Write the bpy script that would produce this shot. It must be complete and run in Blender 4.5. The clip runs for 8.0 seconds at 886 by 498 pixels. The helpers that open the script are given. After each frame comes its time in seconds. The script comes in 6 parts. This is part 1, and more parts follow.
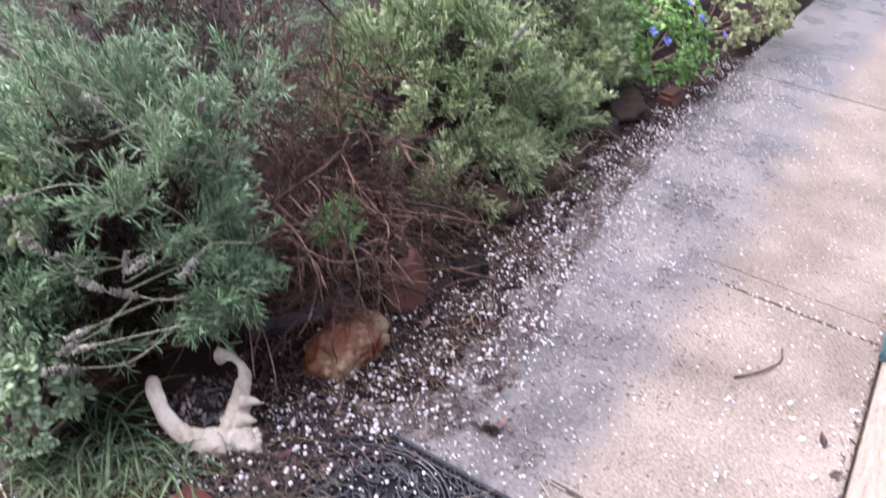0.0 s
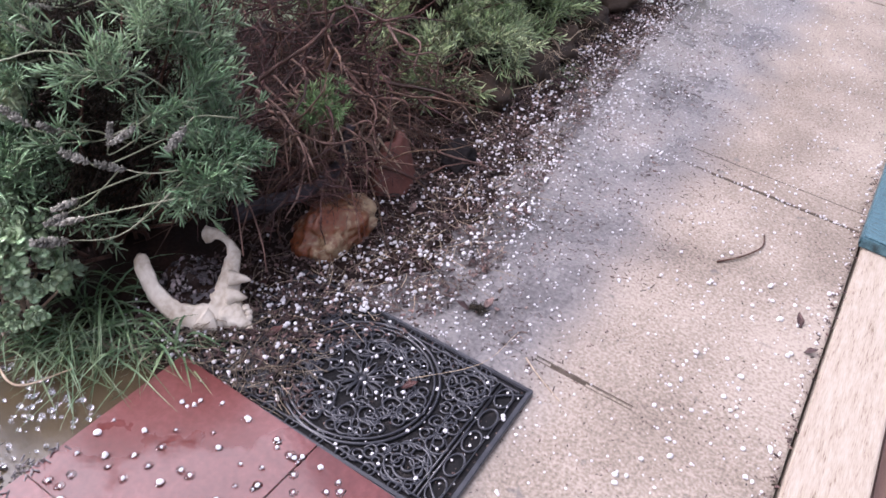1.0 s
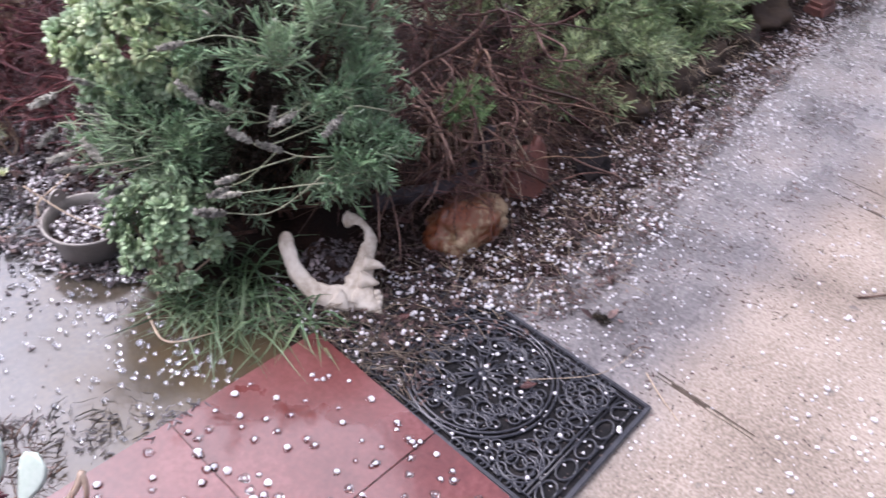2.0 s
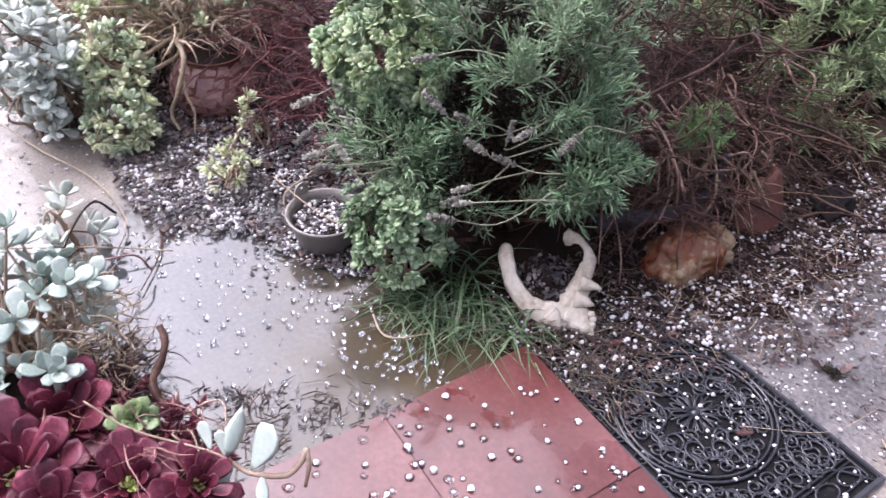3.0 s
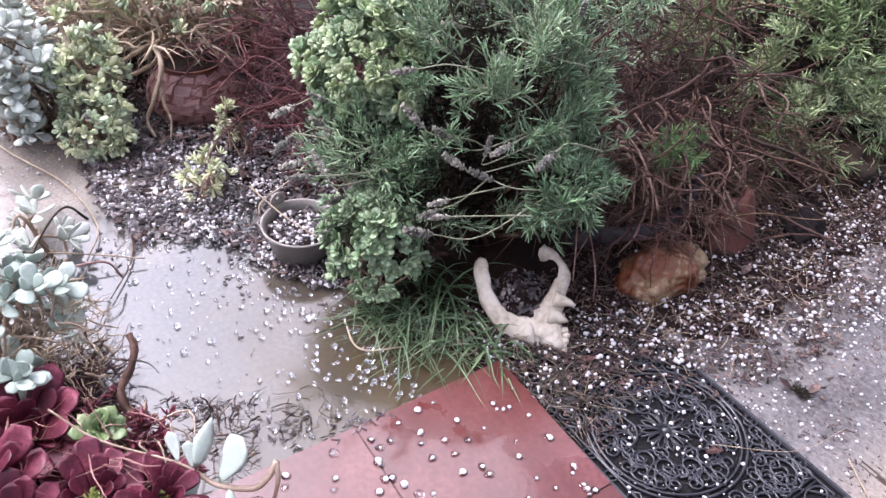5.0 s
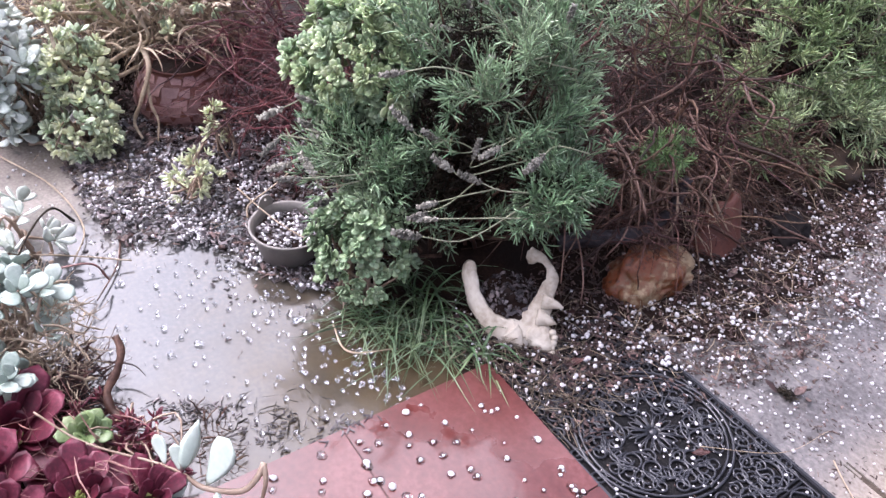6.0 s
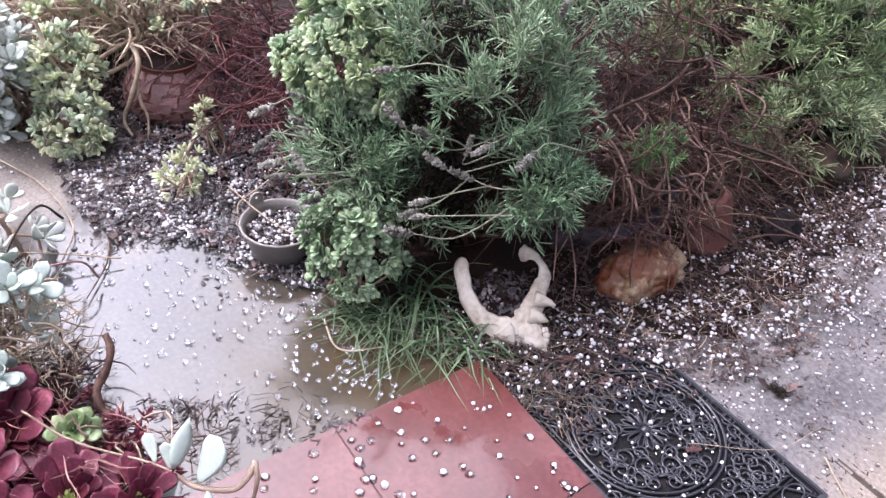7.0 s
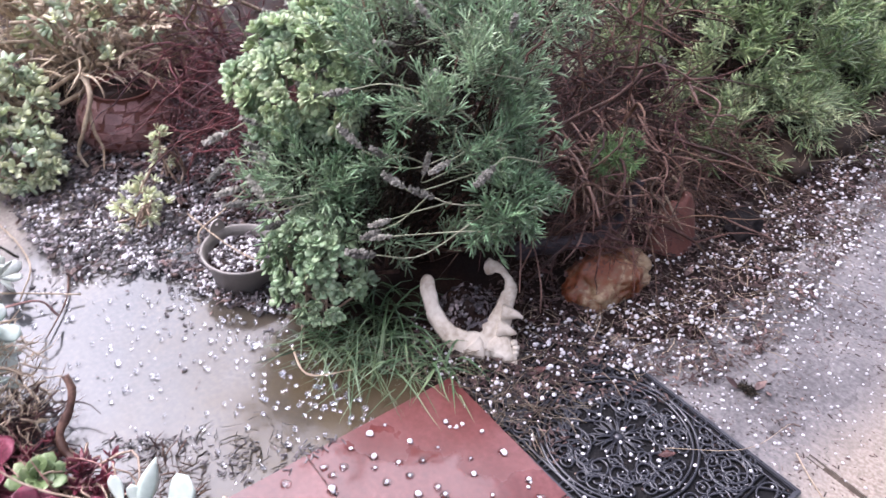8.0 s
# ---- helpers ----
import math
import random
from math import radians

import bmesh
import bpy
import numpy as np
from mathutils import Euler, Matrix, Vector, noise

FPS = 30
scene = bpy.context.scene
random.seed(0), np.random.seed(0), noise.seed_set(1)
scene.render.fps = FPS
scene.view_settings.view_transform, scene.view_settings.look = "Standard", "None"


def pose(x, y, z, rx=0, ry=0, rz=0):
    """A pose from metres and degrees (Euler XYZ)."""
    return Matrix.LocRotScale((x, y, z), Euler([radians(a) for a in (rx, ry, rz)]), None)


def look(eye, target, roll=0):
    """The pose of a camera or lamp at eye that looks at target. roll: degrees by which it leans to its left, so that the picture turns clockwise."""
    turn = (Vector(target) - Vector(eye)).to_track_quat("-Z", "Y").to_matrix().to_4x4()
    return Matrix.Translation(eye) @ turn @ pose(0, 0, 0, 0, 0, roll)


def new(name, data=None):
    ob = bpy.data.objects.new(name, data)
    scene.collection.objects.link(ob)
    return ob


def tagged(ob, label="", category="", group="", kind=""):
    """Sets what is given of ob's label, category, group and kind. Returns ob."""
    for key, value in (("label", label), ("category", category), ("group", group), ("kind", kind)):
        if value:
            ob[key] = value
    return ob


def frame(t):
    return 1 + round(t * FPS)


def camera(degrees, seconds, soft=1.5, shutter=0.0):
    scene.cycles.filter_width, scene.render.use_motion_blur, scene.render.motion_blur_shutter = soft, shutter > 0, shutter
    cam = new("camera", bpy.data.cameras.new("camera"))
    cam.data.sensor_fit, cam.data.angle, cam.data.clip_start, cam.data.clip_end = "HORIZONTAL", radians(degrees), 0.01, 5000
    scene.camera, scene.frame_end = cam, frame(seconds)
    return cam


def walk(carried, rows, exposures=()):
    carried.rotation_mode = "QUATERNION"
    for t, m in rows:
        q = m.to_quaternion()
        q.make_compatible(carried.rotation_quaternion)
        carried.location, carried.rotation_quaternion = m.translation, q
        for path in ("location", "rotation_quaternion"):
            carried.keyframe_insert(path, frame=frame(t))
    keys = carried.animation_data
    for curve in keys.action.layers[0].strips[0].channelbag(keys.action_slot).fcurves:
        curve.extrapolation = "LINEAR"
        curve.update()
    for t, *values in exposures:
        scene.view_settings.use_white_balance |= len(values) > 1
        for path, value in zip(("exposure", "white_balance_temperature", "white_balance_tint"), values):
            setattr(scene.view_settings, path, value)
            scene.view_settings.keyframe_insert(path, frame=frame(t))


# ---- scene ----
cam = camera(58.7, 8.0, 1.5, 0.4)
PATH = [
    (0, (0.719, -1.069, 1.591), (-0.112, 0.398, 0.516), 7.0),
    (0.5, (0.725, -1.08, 1.547), (0.015, 0.345, 0.336), 9.0),
    (1, (0.729, -1.108, 1.527), (0.03, 0.28, 0.267), 8.9),
    (1.2, (0.73, -1.12, 1.525), (0.002, 0.238, 0.251), 8.2),
    (2.3, (0.679, -1.19, 1.541), (-0.347, -0.053, 0.254), 7.2),
    (2.5, (0.663, -1.204, 1.539), (-0.444, -0.149, 0.25), 5.6),
    (3, (0.639, -1.229, 1.547), (-0.602, -0.352, 0.247), 2.7),
    (3.5, (0.633, -1.237, 1.544), (-0.623, -0.386, 0.24), 2.8),
    (4, (0.635, -1.235, 1.542), (-0.615, -0.369, 0.243), 3.5),
    (4.5, (0.636, -1.232, 1.546), (-0.619, -0.359, 0.256), 3.6),
    (5, (0.639, -1.228, 1.546), (-0.587, -0.289, 0.276), 5.3),
    (6.5, (0.641, -1.232, 1.543), (-0.568, -0.258, 0.282), 6.3),
    (7, (0.638, -1.232, 1.537), (-0.561, -0.247, 0.277), 6.6),
    (7.5, (0.64, -1.224, 1.537), (-0.557, -0.233, 0.277), 6.3),
    (8, (0.632, -1.195, 1.558), (-0.536, -0.153, 0.313), 4.9),
]
walk(cam, [(t, look(eye, target, roll)) for t, eye, target, roll in PATH],
     [(0.0, 1.54, 5900, 25), (1.0, 1.3, 5900, 25), (2.5, 1.4, 5900, 25), (4.0, 1.48, 5900, 25), (6.0, 1.55, 5900, 25), (8.0, 1.56, 5900, 25)])

# ---------------------------------------------------------------- world, sun
SUN_EL, SUN_AZ = 56.0, 246.0
world = bpy.data.worlds.new("overcast_sky")
scene.world = world
world.use_nodes = True
wn, wl = world.node_tree.nodes, world.node_tree.links
wn.clear()
sky = wn.new("ShaderNodeTexSky")
sky.sky_type = "NISHITA"
sky.sun_disc = False
sky.sun_elevation, sky.sun_rotation = radians(SUN_EL), radians(SUN_AZ)
sky.air_density, sky.dust_density, sky.ozone_density = 1.0, 6.0, 1.0
grey = wn.new("ShaderNodeHueSaturation")
grey.inputs["Saturation"].default_value = 0.35
wbg, wout = wn.new("ShaderNodeBackground"), wn.new("ShaderNodeOutputWorld")
wbg.inputs["Strength"].default_value = 0.135
wl.new(sky.outputs[0], grey.inputs["Color"])
wl.new(grey.outputs[0], wbg.inputs["Color"])
wl.new(wbg.outputs[0], wout.inputs["Surface"])
sun_lamp = new("sun", bpy.data.lights.new("sun", "SUN"))
sun_lamp.data.energy, sun_lamp.data.angle, sun_lamp.data.color = 1.4, radians(80), (1.0, 0.97, 0.93)
sun_lamp.matrix_world = pose(0, 0, 6, 90 - SUN_EL, 0, 180 - SUN_AZ)

# ---------------------------------------------------------------- materials


def ramp(nodes, stops):
    r = nodes.new("ShaderNodeValToRGB")
    e = r.color_ramp.elements
    for k, (at, c) in enumerate(stops):
        el = e[k] if k < 2 else e.new(at)
        el.position, el.color = at, (*c, 1)
    return r


def mat(name, cols, scale=8, detail=6, rough=(0.4, 0.6), bump=0.2, bscale=60, island=0.0, each=0.0, hue=0.0,
        metal=0.0, leaf=0.0, spec=0.5, coat=0.0, fine=0.35, bdist=0.004, stretch=(1, 1, 1), span=(0.3, 0.7)):
    """A surface of two scales of noise in colour, roughness and relief; island and each vary it piece by piece."""
    m = bpy.data.materials.new(name)
    m.use_nodes = True
    n, l = m.node_tree.nodes, m.node_tree.links
    bsdf, out = n["Principled BSDF"], n["Material Output"]
    tc, mp, oi = n.new("ShaderNodeTexCoord"), n.new("ShaderNodeMapping"), n.new("ShaderNodeObjectInfo")
    mp.inputs["Scale"].default_value = stretch
    mul = n.new("ShaderNodeMath")
    mul.operation, mul.inputs[1].default_value = "MULTIPLY", 37.0 if each else 0.0
    l.new(oi.outputs["Random"], mul.inputs[0])
    comb = n.new("ShaderNodeCombineXYZ")
    for k in range(3):
        l.new(mul.outputs[0], comb.inputs[k])
    l.new(comb.outputs[0], mp.inputs["Location"])
    l.new(tc.outputs["Object"], mp.inputs["Vector"])
    big, small = n.new("ShaderNodeTexNoise"), n.new("ShaderNodeTexNoise")
    big.inputs["Scale"].default_value, big.inputs["Detail"].default_value = scale, detail
    small.inputs["Scale"].default_value, small.inputs["Detail"].default_value = bscale, 5
    l.new(mp.outputs[0], big.inputs["Vector"])
    l.new(mp.outputs[0], small.inputs["Vector"])
    mixf = n.new("ShaderNodeMix")
    mixf.inputs[0].default_value = fine
    l.new(big.outputs[0], mixf.inputs[2])
    l.new(small.outputs[0], mixf.inputs[3])
    k = len(cols)
    r = ramp(n, [(span[0] + (span[1] - span[0]) * i / max(1, k - 1), c) for i, c in enumerate(cols)])
    l.new(mixf.outputs[0], r.inputs[0])
    colour = r.outputs[0]
    for amount, source in ((island, "geo"), (each, "ob")):
        if amount:
            src = n.new("ShaderNodeNewGeometry").outputs["Random Per Island"] if source == "geo" else oi.outputs["Random"]
            mr = n.new("ShaderNodeMapRange")
            mr.inputs["To Min"].default_value, mr.inputs["To Max"].default_value = 1 - amount, 1 + amount
            l.new(src, mr.inputs["Value"])
            hs = n.new("ShaderNodeHueSaturation")
            l.new(mr.outputs[0], hs.inputs["Value"])
            if hue:
                mh = n.new("ShaderNodeMapRange")
                mh.inputs["To Min"].default_value, mh.inputs["To Max"].default_value = 0.5 - hue, 0.5 + hue
                fr = n.new("ShaderNodeMath")
                fr.operation, fr.inputs[1].default_value = "MULTIPLY", 7.31
                fr2 = n.new("ShaderNodeMath")
                fr2.operation = "FRACT"
                l.new(src, fr.inputs[0])
                l.new(fr.outputs[0], fr2.inputs[0])
                l.new(fr2.outputs[0], mh.inputs["Value"])
                l.new(mh.outputs[0], hs.inputs["Hue"])
            l.new(colour, hs.inputs["Color"])
            colour = hs.outputs[0]
    l.new(colour, bsdf.inputs["Base Color"])
    rr = n.new("ShaderNodeMapRange")
    rr.inputs["From Min"].default_value, rr.inputs["From Max"].default_value = 0.3, 0.7
    rr.inputs["To Min"].default_value, rr.inputs["To Max"].default_value = rough
    l.new(big.outputs[0], rr.inputs["Value"])
    l.new(rr.outputs[0], bsdf.inputs["Roughness"])
    bsdf.inputs["Metallic"].default_value = metal
    bsdf.inputs["Specular IOR Level"].default_value = spec
    if coat:
        bsdf.inputs["Coat Weight"].default_value, bsdf.inputs["Coat Roughness"].default_value, bsdf.inputs["Coat IOR"].default_value = coat, 0.06, 1.45
    if bump:
        b = n.new("ShaderNodeBump")
        b.inputs["Strength"].default_value, b.inputs["Distance"].default_value = bump, bdist
        l.new(mixf.outputs[0], b.inputs["Height"])
        l.new(b.outputs[0], bsdf.inputs["Normal"])
    if leaf:
        tr, mx = n.new("ShaderNodeBsdfTranslucent"), n.new("ShaderNodeMixShader")
        l.new(colour, tr.inputs["Color"])
        mx.inputs[0].default_value = leaf
        l.new(bsdf.outputs[0], mx.inputs[1])
        l.new(tr.outputs[0], mx.inputs[2])
        l.new(mx.outputs[0], out.inputs["Surface"])
    return m


def wet_concrete(name, dry, wet, edge, side, soft=0.35, puddle=(0.10, 0.22), bump=0.7, rag=0.6):
    """Concrete that is soaked on one side of a ragged tide line (edge along the direction side) and dry beyond it."""
    m = mat(name, dry, 2.6, 8, (0.55, 0.75), bump, 110, fine=0.55, span=(0.38, 0.62))
    n, l = m.node_tree.nodes, m.node_tree.links
    bsdf = n["Principled BSDF"]
    tc = n.new("ShaderNodeTexCoord")
    dot = n.new("ShaderNodeVectorMath")
    dot.operation, dot.inputs[1].default_value = "DOT_PRODUCT", side
    l.new(tc.outputs["Object"], dot.inputs[0])
    nz = n.new("ShaderNodeTexNoise")
    nz.inputs["Scale"].default_value, nz.inputs["Detail"].default_value = 3.2, 3
    l.new(tc.outputs["Object"], nz.inputs["Vector"])
    add = n.new("ShaderNodeMath")
    add.operation, add.inputs[1].default_value = "MULTIPLY_ADD", rag
    l.new(nz.outputs[0], add.inputs[0])
    l.new(dot.outputs["Value"], add.inputs[2])
    mr = n.new("ShaderNodeMapRange")
    mr.interpolation_type = "SMOOTHSTEP"
    mr.inputs["From Min"].default_value, mr.inputs["From Max"].default_value = edge + rag / 2 - soft / 2, edge + rag / 2 + soft / 2
    mr.inputs["To Min"].default_value, mr.inputs["To Max"].default_value = 1, 0
    l.new(add.outputs[0], mr.inputs["Value"])
    old = bsdf.inputs["Base Color"].links[0].from_socket
    oldr = bsdf.inputs["Roughness"].links[0].from_socket
    nw = n.new("ShaderNodeTexNoise")
    nw.inputs["Scale"].default_value, nw.inputs["Detail"].default_value = 4.0, 4
    l.new(tc.outputs["Object"], nw.inputs["Vector"])
    rw = ramp(n, [(0.38, wet[0]), (0.5, wet[1]), (0.62, wet[2])])
    grit, gm = n.new("ShaderNodeTexNoise"), n.new("ShaderNodeMix")
    grit.inputs["Scale"].default_value, grit.inputs["Detail"].default_value = 75, 6
    l.new(tc.outputs["Object"], grit.inputs["Vector"])
    gm.inputs[0].default_value = 0.5
    l.new(nw.outputs[0], gm.inputs[2])
    l.new(grit.outputs[0], gm.inputs[3])
    l.new(gm.outputs[0], rw.inputs[0])
    mx = n.new("ShaderNodeMix")
    mx.data_type = "RGBA"
    l.new(mr.outputs[0], mx.inputs[0])
    l.new(old, mx.inputs[6])
    l.new(rw.outputs[0], mx.inputs[7])
    spot, sm, dk = n.new("ShaderNodeTexNoise"), n.new("ShaderNodeMapRange"), n.new("ShaderNodeMix")
    spot.inputs["Scale"].default_value, spot.inputs["Detail"].default_value = 13.0, 5
    l.new(tc.outputs["Object"], spot.inputs["Vector"])
    sm.inputs["From Min"].default_value, sm.inputs["From Max"].default_value, sm.inputs["To Max"].default_value = 0.66, 0.72, 0.6
    l.new(spot.outputs[0], sm.inputs["Value"])
    dk.data_type = "RGBA"
    l.new(sm.outputs[0], dk.inputs[0])
    l.new(mx.outputs[2], dk.inputs[6])
    dk.inputs[7].default_value = (*wet[0], 1)
    l.new(dk.outputs[2], bsdf.inputs["Base Color"])
    pr = n.new("ShaderNodeMapRange")
    pr.inputs["From Min"].default_value, pr.inputs["From Max"].default_value = 0.35, 0.65
    pr.inputs["To Min"].default_value, pr.inputs["To Max"].default_value = puddle
    l.new(nw.outputs[0], pr.inputs["Value"])
    mxr = n.new("ShaderNodeMix")
    l.new(mr.outputs[0], mxr.inputs[0])
    l.new(oldr, mxr.inputs[2])
    l.new(pr.outputs[0], mxr.inputs[3])
    l.new(mxr.outputs[0], bsdf.inputs["Roughness"])
    return m


M_path = wet_concrete("path_concrete", [(0.108, 0.083, 0.061), (0.192, 0.156, 0.122), (0.285, 0.239, 0.195)],
                      [(0.075, 0.068, 0.066), (0.135, 0.124, 0.12), (0.21, 0.187, 0.17)], 0.02, (1, 0.0, 0), 0.30, (0.20, 0.40), 1.0, 0.30)
M_side = wet_concrete("side_concrete", [(0.13, 0.108, 0.088), (0.195, 0.168, 0.14), (0.26, 0.23, 0.198)],
                      [(0.031, 0.034, 0.037), (0.044, 0.045, 0.046), (0.068, 0.062, 0.053)], 1.5, (-1, 0, 0), 0.6, (0.03, 0.12), 0.10)
M_side.node_tree.nodes["Principled BSDF"].inputs["Coat Weight"].default_value = 0.5
M_side.node_tree.nodes["Principled BSDF"].inputs["Specular IOR Level"].default_value = 0.6
M_side.node_tree.nodes["Principled BSDF"].inputs["Coat Roughness"].default_value = 0.05
M_side.node_tree.nodes["Principled BSDF"].inputs["Coat IOR"].default_value = 1.5


def sediment(m, colour, way, lo, hi):
    """Brown silt settled in the water, thicker along the direction way."""
    n, l = m.node_tree.nodes, m.node_tree.links
    bsdf = n["Principled BSDF"]
    tc, dot, nz = n.new("ShaderNodeTexCoord"), n.new("ShaderNodeVectorMath"), n.new("ShaderNodeTexNoise")
    dot.operation, dot.inputs[1].default_value = "DOT_PRODUCT", way
    nz.inputs["Scale"].default_value, nz.inputs["Detail"].default_value = 9, 7
    l.new(tc.outputs["Object"], dot.inputs[0])
    l.new(tc.outputs["Object"], nz.inputs["Vector"])
    add, mr = n.new("ShaderNodeMath"), n.new("ShaderNodeMapRange")
    add.operation, add.inputs[1].default_value = "MULTIPLY_ADD", 0.7
    l.new(nz.outputs[0], add.inputs[0])
    l.new(dot.outputs["Value"], add.inputs[2])
    mr.inputs["From Min"].default_value, mr.inputs["From Max"].default_value = lo + 0.35, hi + 0.35
    l.new(add.outputs[0], mr.inputs["Value"])
    mx, rx = n.new("ShaderNodeMix"), n.new("ShaderNodeMix")
    mx.data_type = "RGBA"
    l.new(mr.outputs[0], mx.inputs[0])
    l.new(mr.outputs[0], rx.inputs[0])
    l.new(bsdf.inputs["Base Color"].links[0].from_socket, mx.inputs[6])
    mx.inputs[7].default_value = (*colour, 1)
    l.new(bsdf.inputs["Roughness"].links[0].from_socket, rx.inputs[2])
    rx.inputs[3].default_value = 0.17
    l.new(mx.outputs[2], bsdf.inputs["Base Color"])
    l.new(rx.outputs[0], bsdf.inputs["Roughness"])
    cw = n.new("ShaderNodeMapRange")
    cw.inputs["To Min"].default_value, cw.inputs["To Max"].default_value = 0.5, 0.12
    l.new(mr.outputs[0], cw.inputs["Value"])
    l.new(cw.outputs[0], bsdf.inputs["Coat Weight"])


sediment(M_side, (0.062, 0.046, 0.026), (0.62, 0.75, 0), -1.28, -0.70)
M_soil = mat("dark_soil", [(0.006, 0.003, 0.0022), (0.014, 0.007, 0.005), (0.034, 0.018, 0.012)], 14, 8, (0.6, 0.9), 0.8, 120, bdist=0.01, spec=0.15)
M_tile = mat("red_tile", [(0.062, 0.014, 0.012), (0.098, 0.025, 0.022), (0.15, 0.05, 0.046)], 4, 8, (0.05, 0.40), 0.3, 70, each=0.06, bdist=0.003, coat=0.5, spec=0.7)


def wet_film(m, way, edge, rag=0.45):
    """Rain water lying beyond a ragged line along the direction way: a mirror where it stands, dull tile before it."""
    n, l = m.node_tree.nodes, m.node_tree.links
    bsdf = n["Principled BSDF"]
    geo, nz, st = n.new("ShaderNodeNewGeometry"), n.new("ShaderNodeTexNoise"), n.new("ShaderNodeMapRange")
    nz.inputs["Scale"].default_value, nz.inputs["Detail"].default_value, nz.inputs["Roughness"].default_value = 7.0, 6, 0.55
    l.new(geo.outputs["Position"], nz.inputs["Vector"])
    dot, add = n.new("ShaderNodeVectorMath"), n.new("ShaderNodeMath")
    dot.operation, dot.inputs[1].default_value = "DOT_PRODUCT", way
    l.new(geo.outputs["Position"], dot.inputs[0])
    add.operation, add.inputs[1].default_value = "MULTIPLY_ADD", rag
    l.new(nz.outputs[0], add.inputs[0])
    l.new(dot.outputs["Value"], add.inputs[2])
    st.inputs["From Min"].default_value, st.inputs["From Max"].default_value = edge + rag / 2 - 0.012, edge + rag / 2 + 0.012
    l.new(add.outputs[0], st.inputs["Value"])
    for name, dry, wet in (("Roughness", 0.30, 0.05), ("Coat Weight", 0.22, 0.6), ("Specular IOR Level", 0.6, 0.5)):
        rg = n.new("ShaderNodeMapRange")
        rg.inputs["To Min"].default_value, rg.inputs["To Max"].default_value = dry, wet
        l.new(st.outputs[0], rg.inputs["Value"])
        l.new(rg.outputs[0], bsdf.inputs[name])


wet_film(M_tile, (0.75, -0.75, 0), 0.16)
M_joint = mat("tile_joint", [(0.05, 0.022, 0.02), (0.09, 0.042, 0.038)], 30, 5, (0.6, 0.85), 0.3, 150, spec=0.2)
M_grout = mat("grout", [(0.035, 0.027, 0.021), (0.085, 0.067, 0.052)], 30, 5, (0.7, 0.9), 0.4, 150, spec=0.1)
M_rubber = mat("black_rubber", [(0.010, 0.010, 0.013), (0.018, 0.018, 0.023), (0.03, 0.03, 0.036)], 25, 5, (0.26, 0.5), 0.2, 300, bdist=0.001, coat=0.45)
M_backing = mat("mat_backing", [(0.004, 0.004, 0.0045), (0.008, 0.0075, 0.008), (0.022, 0.019, 0.018)], 22, 8, (0.6, 0.85), 0.5, 220, spec=0.15, span=(0.4, 0.66))
M_bone = mat("old_bone", [(0.20, 0.15, 0.10), (0.46, 0.40, 0.32), (0.60, 0.55, 0.47)], 16, 8, (0.45, 0.65), 0.9, 70, bdist=0.008)
M_rock = mat("ochre_rock", [(0.008, 0.004, 0.003), (0.15, 0.036, 0.009), (0.14, 0.066, 0.030), (0.28, 0.20, 0.115)], 7, 7, (0.35, 0.6), 0.9, 60, bdist=0.012, span=(0.36, 0.62))
M_terra = mat("terracotta", [(0.06, 0.018, 0.012), (0.11, 0.034, 0.022), (0.17, 0.062, 0.042)], 12, 7, (0.45, 0.7), 0.3, 110)
M_terra_glaze = mat("shard_clay", [(0.13, 0.06, 0.056), (0.21, 0.108, 0.098), (0.31, 0.185, 0.168)], 14, 6, (0.35, 0.6), 0.25, 120, each=0.3)
M_greypot = mat("grey_plastic", [(0.16, 0.145, 0.125), (0.22, 0.20, 0.18), (0.28, 0.25, 0.22)], 10, 6, (0.3, 0.5), 0.1, 90)
M_stone = mat("edging_stone", [(0.010, 0.006, 0.004), (0.028, 0.017, 0.010), (0.055, 0.038, 0.022)], 11, 8, (0.6, 0.85), 0.7, 70, bdist=0.01, each=0.25, spec=0.25)
M_brick = mat("red_brick", [(0.05, 0.018, 0.014), (0.09, 0.032, 0.023), (0.15, 0.066, 0.048)], 18, 7, (0.5, 0.8), 0.5, 120)
M_slate = mat("wet_slate", [(0.005, 0.004, 0.0045), (0.010, 0.008, 0.008), (0.020, 0.016, 0.015)], 14, 6, (0.65, 0.85), 0.6, 60, spec=0.1, bdist=0.01)
M_timber = mat("pale_timber", [(0.10, 0.066, 0.04), (0.265, 0.215, 0.165), (0.31, 0.26, 0.207), (0.345, 0.297, 0.243)], 9, 9, (0.45, 0.65), 0.5, 40, stretch=(9, 0.9, 9), span=(0.33, 0.62), fine=0.5)
M_deck = mat("brown_boards", [(0.045, 0.022, 0.015), (0.075, 0.04, 0.028), (0.11, 0.065, 0.048)], 6, 8, (0.35, 0.6), 0.3, 60, stretch=(9, 0.8, 9), each=0.15)
M_teal = mat("teal_paint", [(0.012, 0.03, 0.034), (0.04, 0.09, 0.108), (0.08, 0.155, 0.175)], 16, 7, (0.35, 0.6), 0.6, 70, stretch=(2, 8, 3), span=(0.38, 0.6))
M_bark = mat("grey_bark", [(0.012, 0.009, 0.011), (0.030, 0.024, 0.028), (0.075, 0.062, 0.066)], 20, 7, (0.5, 0.7), 1.0, 70, bdist=0.012, spec=0.3, span=(0.36, 0.64), stretch=(1, 1, 2))
